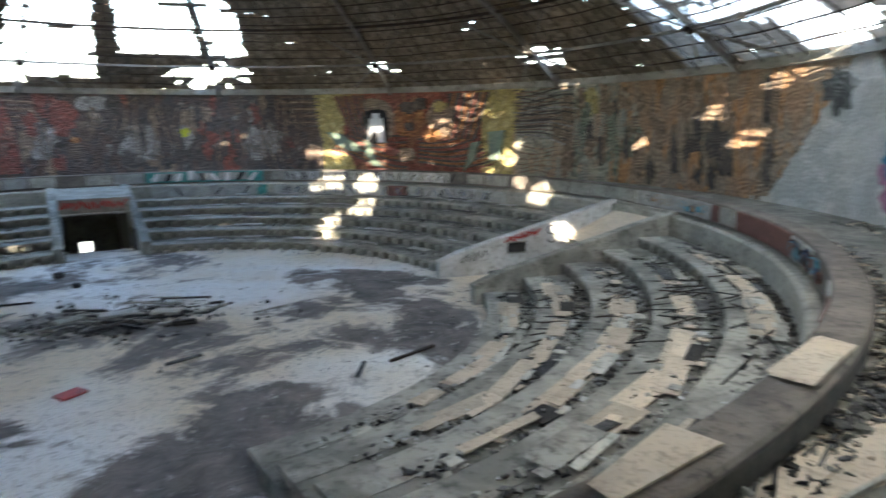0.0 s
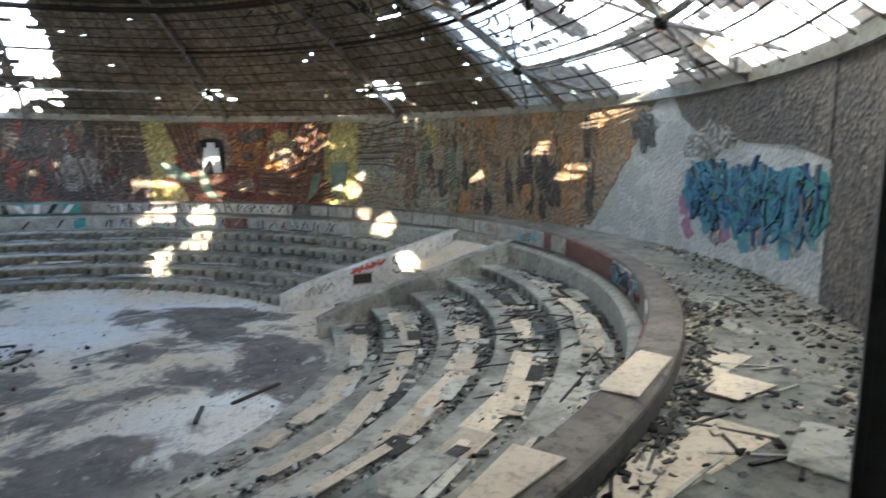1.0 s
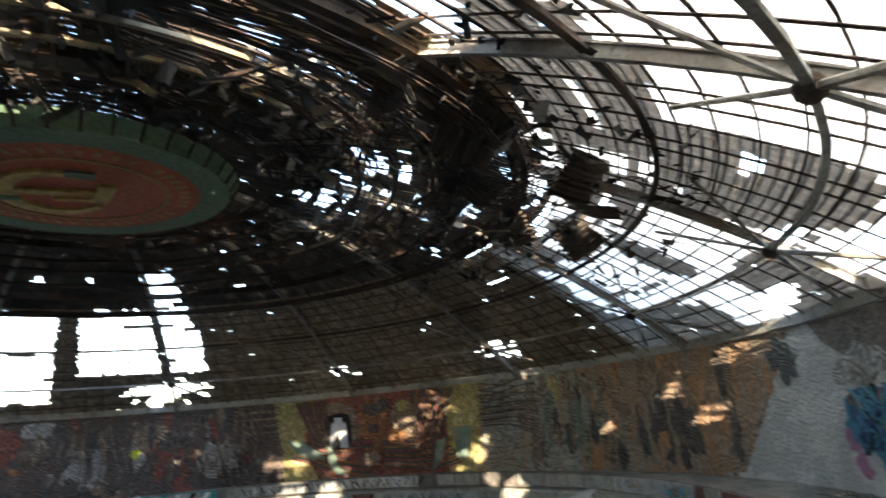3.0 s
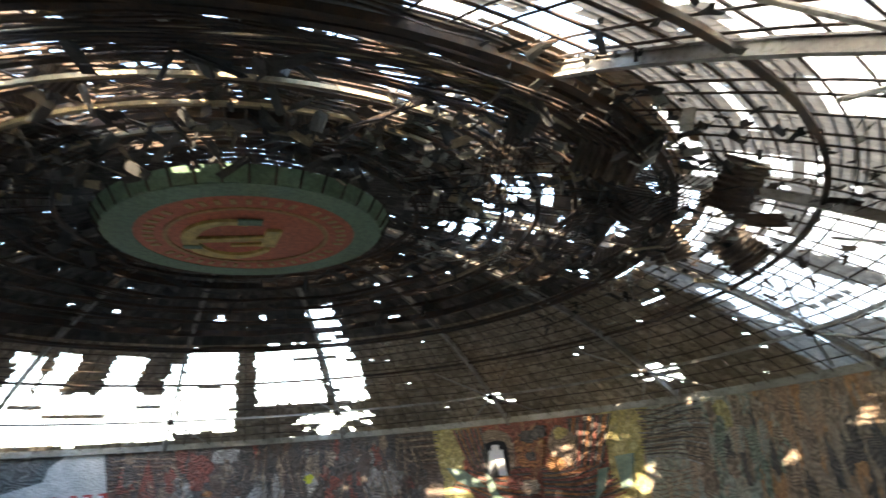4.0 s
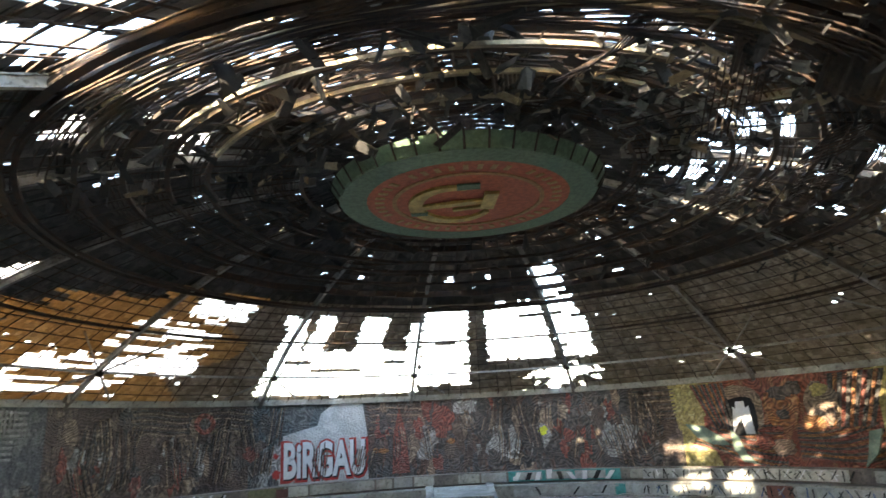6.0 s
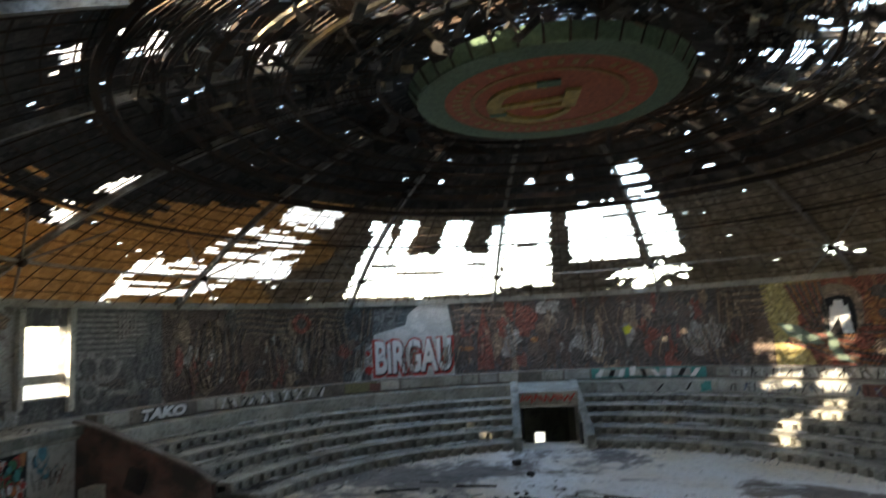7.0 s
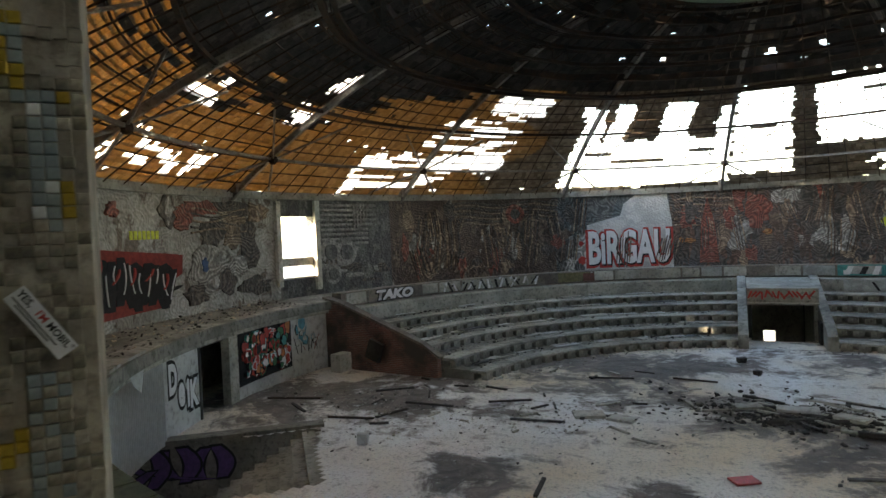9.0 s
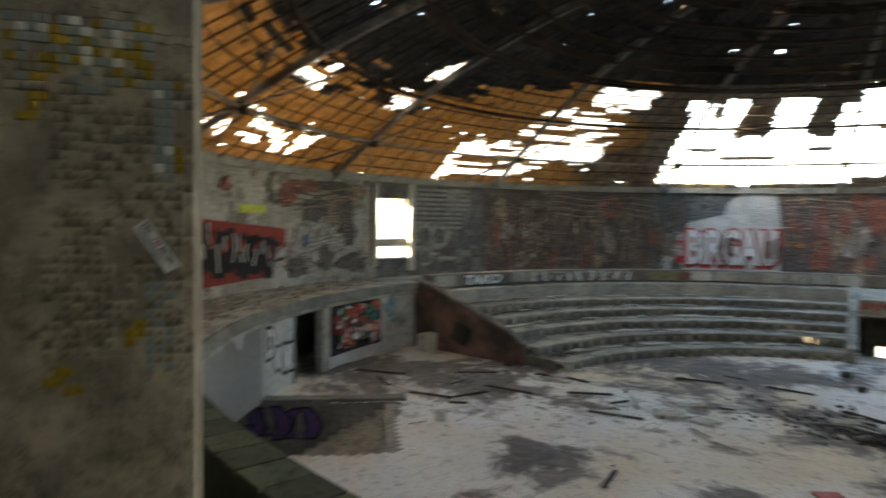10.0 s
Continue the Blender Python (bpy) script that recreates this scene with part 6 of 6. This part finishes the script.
for x, y, ln, tn in ((-7.0, -3.3, 1.6, 10), (-8.6, -1.6, 1.4, 30), (-10.9, -2.9, 1.7, 5), (-5.8, -2.2, 1.0, 80), (1.6, 1.4, 1.6, -20), (-15.8, -3.9, 2.0, 20), (-13.1, -1.6, 1.4, 40), (-12.4, -5.1, 1.5, 15), (-11.5, -4.2, 1.2, 70), (-5.2, -7.8, 1.0, 100), (4.6, -7.3, 0.9, 60), (6.1, -6.9, 1.5, 20), (-14.8, -4.8, 1.3, 150), (-6.4, 2.6, 1.6, 12), (-3.6, 3.2, 1.5, -5), (1.0, -4.7, 0.9, 20)):
    stick(Vector((x, y, 0.03)), ln, tn, 0, rnd.choice((DARK, RUBBLE, STEEL)), 0.09)

for k in range(70):
    a_, t_ = rnd.gauss(132, 9), rnd.choice((1, 2, 3, 3, 4, 4))
    p = pol(TIERS[t_][0] + rnd.uniform(0.3, 1.25), min(150, max(116, a_)), TIERS[t_][1] + 0.04)
    stick(p, rnd.uniform(0.6, 2.2), rnd.gauss(10, 25), rnd.uniform(-5, 5), rnd.choice((DARK, DARK, STEEL)), 0.035)
for k in range(40):
    a_ = rnd.uniform(146, 170)
    p = pol(rnd.uniform(18.35, 18.55), a_, GZ + 0.03)
    stick(p, rnd.uniform(0.25, 0.8), -a_ + rnd.gauss(0, 25), rnd.uniform(-6, 6), rnd.choice((DARK, RUBBLE)), 0.035)

# rubble: small chips in drifts
def chips(name, label, spots, seed, smin, smax, mats):
    rn = random.Random(seed)
    b = bmesh.new()
    for make, count in spots:
        for _ in range(count):
            p = make(rn)
            s = rn.uniform(smin, smax)
            vs = box(b, (s, s * rn.uniform(0.3, 1), s * rn.uniform(0.12, 0.4)), Matrix.Translation(p) @ Euler((rn.gauss(0, 0.3), rn.gauss(0, 0.3), rn.uniform(0, 6.3))).to_matrix().to_4x4())
            for v in vs:
                v.co += Vector((rn.uniform(-1, 1), rn.uniform(-1, 1), rn.uniform(-1, 1))) * s * 0.12
    for i, f in enumerate(b.faces):
        f.material_index = (i // 6 * 7919 % 13) % len(mats)
    return thing(name, label, "rubble", kind="stuff", bm=b, mats=mats)


def gauss_at(x, y, sx, sy, z=0.03):
    return lambda rn: Vector((rn.gauss(x, sx), rn.gauss(y, sy), z + abs(rn.gauss(0, 0.04))))


def arc_at(a0, a1, r0, r1, z):
    return lambda rn: pol(rn.uniform(r0, r1), rn.uniform(a0, a1), z + abs(rn.gauss(0, 0.02)))


chips("burnt_heap", "heap of burnt slabs and ash on the arena floor", [(gauss_at(-0.4, -0.3, 1.2, 0.6, 0.03), 420), (gauss_at(-0.4, -0.2, 1.8, 1.0, 0.01), 420)], 1, 0.03, 0.15, [DARK, RUBBLE, DARK, DARK, TIER_DARK])
chips("floor_rubble", "scattered chips of plaster and ash on the arena floor", [(lambda rn: pol(10.2 * math.sqrt(rn.random()), rn.uniform(-180, 180), 0.02), 160), (gauss_at(-6.5, -2.6, 2.2, 1.0), 260), (gauss_at(-12.5, -3.6, 2.4, 1.2), 320), (gauss_at(-9, -6.2, 2, 1.0), 80), (gauss_at(5.5, -6, 2, 1.6), 120), (arc_at(-84, 110, 9.6, 10.7, 0.02), 500)], 2, 0.02, 0.08, [RUBBLE, RUBBLE, CONCRETE_LIGHT, CONCRETE, PLASTER])
chips("tier_rubble", "broken plaster and splinters heaped on the seating tiers", [(arc_at(112, 168, r + 0.45, r + 1.38, z + 0.02), 620) for r, z in TIERS] + [(arc_at(12, 85, r + 0.5, r + 1.35, z + 0.02), 160) for r, z in TIERS] + [(arc_at(-84, -17, r + 0.5, r + 1.35, z + 0.02), 150) for r, z in TIERS], 3, 0.02, 0.13, [RUBBLE, DARK, CONCRETE_LIGHT, PLASTER, DARK, TIER])
chips("gallery_rubble", "dark dirt and splinters along the gallery floor", [(arc_at(110, 172, 18.3, 18.65, GZ + 0.02), 1300), (arc_at(120, 170, 20.0, 20.95, GZ + 0.02), 700), (arc_at(130, 165, 18.5, 20.8, GZ + 0.02), 420), (gauss_at(10.6, -15.4, 0.7, 0.35, GZ + 0.05), 160), (arc_at(-128, -90, 18.3, 20.9, GZ + 0.03), 380)], 4, 0.015, 0.11, [RUBBLE, DARK, TIER_DARK, DARK, CONCRETE, PLY])

rnd = random.Random(88)
for k in range(44):
    stick(Vector((rnd.gauss(-0.3, 1.4), rnd.gauss(-0.3, 0.7), rnd.uniform(0.02, 0.10))), rnd.uniform(0.3, 1.3), rnd.gauss(0, 30), rnd.uniform(-3, 3), rnd.choice((DARK, DARK, RUBBLE, TIER)), rnd.uniform(0.05, 0.14))
for k in range(40):
    stick(Vector((rnd.uniform(-13, -3), rnd.uniform(-5.5, 4), 0.03)), rnd.uniform(0.2, 0.9), rnd.uniform(0, 180), 0, rnd.choice((DARK, RUBBLE, TIER, CONCRETE_LIGHT)), rnd.uniform(0.04, 0.10))

# single pieces that stand out
def block(name, x, y, z, size, turn, mat, label, cat):
    b = bmesh.new()
    box(b, size, Matrix.Translation((0, 0, size[2] / 2)))
    rn = random.Random(int(x * 31 + y * 17))
    for v in b.verts:
        v.co += Vector((rn.uniform(-1, 1), rn.uniform(-1, 1), 0)) * min(size) * 0.2
    bmesh.ops.bevel(b, geom=b.edges[:], offset=min(size) * 0.1, segments=1, affect='EDGES')
    ob = thing(name, label, cat, bm=b, mats=[mat])
    ob.matrix_world = Matrix.Translation((x, y, z)) @ Matrix.Rotation(radians(turn), 4, 'Z')
block("concrete_block", -2.4, 7.0, 0.01, (0.32, 0.26, 0.2), 20, RUBBLE, "dark broken concrete block on the floor", "block")
block("concrete_block", -1.7, 4.9, 0.01, (0.26, 0.2, 0.16), -30, RUBBLE, "small dark concrete lump on the floor", "block")
block("red_board", -1.35, -5.7, 0.01, (0.55, 0.40, 0.05), 35, PAINT_RED, "bright red scrap of board on the floor", "board")
block("white_block", -10.6, -6.9, 0.01, (0.28, 0.2, 0.3), 10, PLASTER, "small pale block beside sticks", "block")
block("roof_sheet", -5.8, -2.2, 0.01, (0.9, 0.6, 0.10), 25, CONCRETE_LIGHT, "pale ribbed sheet lying on the floor", "sheet")
block("roof_sheet", -4.8, -2.25, 0.01, (0.75, 0.5, 0.08), -10, PLASTER, "pale flat sheet lying on the floor", "sheet")
block("slab", -0.4, 0.1, 0.10, (1.1, 0.5, 0.09), 5, PLASTER, "pale slab on the burnt heap", "slab")
block("slab", 0.9, -0.3, 0.10, (0.8, 0.5, 0.08), -25, CONCRETE_LIGHT, "pale slab on the burnt heap", "slab")
block("slab", -1.7, 0.0, 0.10, (0.8, 0.5, 0.08), 30, CONCRETE, "grey slab on the burnt heap", "slab")

# ---- pillars beside the camera ----
GREY_MOSAIC = blotch("grey_brown_mortar", (0.44, 0.40, 0.32), (0.24, 0.215, 0.175), (0.11, 0.10, 0.085), 4, 22, bmp=0.8, bd=0.01)


def pillar(name, az, d, width, depth, mat, label):
    """A block whose face looks at the entrance; its local x runs to the right, -y is the face."""
    way = Vector((-math.sin(radians(az)), math.cos(radians(az)), 0))
    side = Vector((way.y, -way.x, 0)) * (-1 if az > 0 else 1)
    c = Vector((EYE[0], EYE[1], 0)) + way * (d + depth / 2) + side * width / 2
    b = bmesh.new()
    h = WALL_TOP + 0.3 - WALK_Z + 0.02
    box(b, (width, depth, h))
    bmesh.ops.bevel(b, geom=b.edges[:], offset=0.025, segments=2, affect='EDGES')
    ob = thing(name, label, "pillar", kind="structure", bm=b, mats=[mat])
    up = Vector((0, 0, 1))
    ob.matrix_world = Matrix((
        (way.y, way.x, 0, c.x), (-way.x, way.y, 0, c.y), (0, 0, 1, WALK_Z - 0.02 + h / 2), (0, 0, 0, 1)))
    return ob


PIL_W, PIL_D = 1.7, 0.6
left_pillar = pillar("pillar_left", 56.35, 1.6, PIL_W, PIL_D, GREY_MOSAIC, "pillar of worn grey-brown tesserae with gold and glass remnants")
# the right pillar's unlit face is put into its near-black colour
pillar("pillar_right", -74.35, 2.3, 1.6, 0.6, blotch("shade_dark_pillar", (0.05, 0.048, 0.045), (0.03, 0.03, 0.03), (0.02, 0.02, 0.02), 2, 9), "pillar coloured near black for its shade")

# tesserae: local x from the free edge, z about the eye
GLASS = plain("grey_glass_tile", (0.30, 0.36, 0.36), 0.18, 0.0, 0.2)
GOLDTILE = plain("gold_leaf_tile", (0.75, 0.52, 0.08), 0.25, 0.6, 0.25)
DULL = blotch("dull_stone_tile", (0.50, 0.46, 0.35), (0.30, 0.27, 0.21), (0.11, 0.10, 0.085), 7, 26, piece=0.6)
PITCH = 0.025


def tile_mesh(name, mat):
    b = bmesh.new()
    box(b, (PITCH * 0.94, 0.010, PITCH * 0.94))
    bmesh.ops.bevel(b, geom=[e for e in b.edges if all(v.co.y < 0 for v in e.verts)], offset=0.002, segments=1, affect='EDGES')
    return mesh_of(name, b, mat)


T_GLASS, T_GOLD, T_DULL = tile_mesh("tile", GLASS), tile_mesh("tile", GOLDTILE), tile_mesh("tile", DULL)
# glass tiles with the bright reflection put into a near-white base
T_CLEAR = tile_mesh("tile", plain("sky_pale_glass_tile", (0.80, 0.84, 0.84), 0.12, 0.0, 0.15))
rnd = random.Random(77)
zc = (WALK_Z - 0.02 + WALL_TOP + 0.3) / 2
ez = EYE[2]
made = set()


def tile(me, i, j, proud=0.006, jitter=0.0012):
    """Column i from the free edge, row j from the height of the eye."""
    made.add((i, j))
    part("tile", me, None, left_pillar, m=Matrix.Translation((PIL_W / 2 - 0.035 - i * PITCH + rnd.uniform(-jitter, jitter), -PIL_D / 2 - proud - rnd.uniform(0, 0.004), ez + (j + 0.5) * PITCH - zc + rnd.uniform(-jitter, jitter))) @ Euler((rnd.gauss(0, 0.05), rnd.gauss(0, 0.03), rnd.gauss(0, 0.05))).to_matrix().to_4x4())


for i, j in ((0, 3), (0, 4), (0, 5), (0, 12), (3, 13), (4, 14), (4, 15), (5, 15), (5, 12), (6, 13), (13, 12), (14, 12), (13, 10), (14, 10), (14, 9), (14, 8), (15, 8), (12, 13), (4, -15), (5, -15), (4, -14), (5, -16), (11, -19), (12, -19), (12, -20), (13, -20), (10, -21), (11, -21)):
    tile(T_GOLD, i, j)
for i, low, top in ((1, 2, 13), (2, 3, 13)):
    for j in range(low, top):
        tile(T_CLEAR if rnd.random() < 0.3 else T_GLASS, i, j)
for i in range(3, 17):
    for j in range(11, 19):
        if (i, j) not in made and rnd.random() < (0.85 if j > 13 else 0.35):
            tile(rnd.choice((T_GLASS, T_CLEAR, T_GLASS, T_GOLD) if j > 13 else (T_GLASS, T_DULL)), i, j)
for i in range(1, 4):
    for j in range(-19, -9):
        if (i, j) not in made and rnd.random() < 0.75:
            tile(T_GLASS if rnd.random() < 0.5 else T_DULL, i, j)
far_tiles = bmesh.new()
loose = 0
for i in range(-1, 26):
    for j in range(-32, 24):
        if (i, j) in made or rnd.random() > 0.66 or noise.noise((i * 0.2, j * 0.17, 3.3)) < -0.22:
            continue
        if i < 14 and -18 < j < 14 and loose < 240:
            loose += 1
            tile(T_DULL, i, j, 0.003, 0.003)
        else:
            m = Matrix.Translation((PIL_W / 2 - 0.035 - i * PITCH + rnd.uniform(-0.003, 0.003), -PIL_D / 2 - 0.003 - rnd.uniform(0, 0.004), ez + (j + 0.5) * PITCH - zc + rnd.uniform(-0.003, 0.003)))
            box(far_tiles, (PITCH * rnd.uniform(0.8, 0.95), 0.010, PITCH * rnd.uniform(0.8, 0.95)), m @ Euler((rnd.gauss(0, 0.05), rnd.gauss(0, 0.04), rnd.gauss(0, 0.05))).to_matrix().to_4x4())
part("tile_field", far_tiles, GREY_MOSAIC, left_pillar, "worn grey-brown tesserae")

# sticker
b = bmesh.new()
box(b, (0.152, 0.002, 0.042))
stk = thing("sticker", "white slogan sticker peeling on the mosaic pillar", "sticker", bm=b, mats=[plain("white_sticker_paper", (0.72, 0.74, 0.76), 0.5, var=0.1)])
stk.matrix_world = left_pillar.matrix_world @ Matrix.Translation((PIL_W / 2 - 0.092, -PIL_D / 2 - 0.016, ez - 0.126 - zc)) @ Matrix.Rotation(radians(56), 4, 'Y')


def flat_text(text, size, mat, x, z, parent, name):
    cu = bpy.data.curves.new(name, 'FONT')
    cu.body, cu.size, cu.offset, cu.resolution_u = text, size, 0.0006, 2
    ob = bpy.data.objects.new("text_source", cu)
    scene.collection.objects.link(ob)
    me = bpy.data.meshes.new_from_object(ob.evaluated_get(bpy.context.evaluated_depsgraph_get()))
    bpy.data.objects.remove(ob)
    me.materials.clear()
    me.materials.append(mat)
    return part(name, me, None, parent, m=Matrix.Translation((x, -0.0018, z)) @ Matrix.Rotation(radians(90), 4, 'X'))


flat_text("YES,", 0.0195, PAINT_BLACK, -0.071, 0.002, stk, "lettering")
flat_text("I'M", 0.0195, PAINT_RED, -0.021, 0.002, stk, "lettering")
flat_text("MOBIL*", 0.0195, PAINT_BLACK, 0.009, 0.002, stk, "lettering")
for k in range(2):
    b = bmesh.new()
    box(b, (0.12 - 0.03 * k, 0.0012, 0.003), Matrix.Translation((-0.01, -0.0016, -0.007 - 0.006 * k)))
    part("small_print", b, DARK, stk)
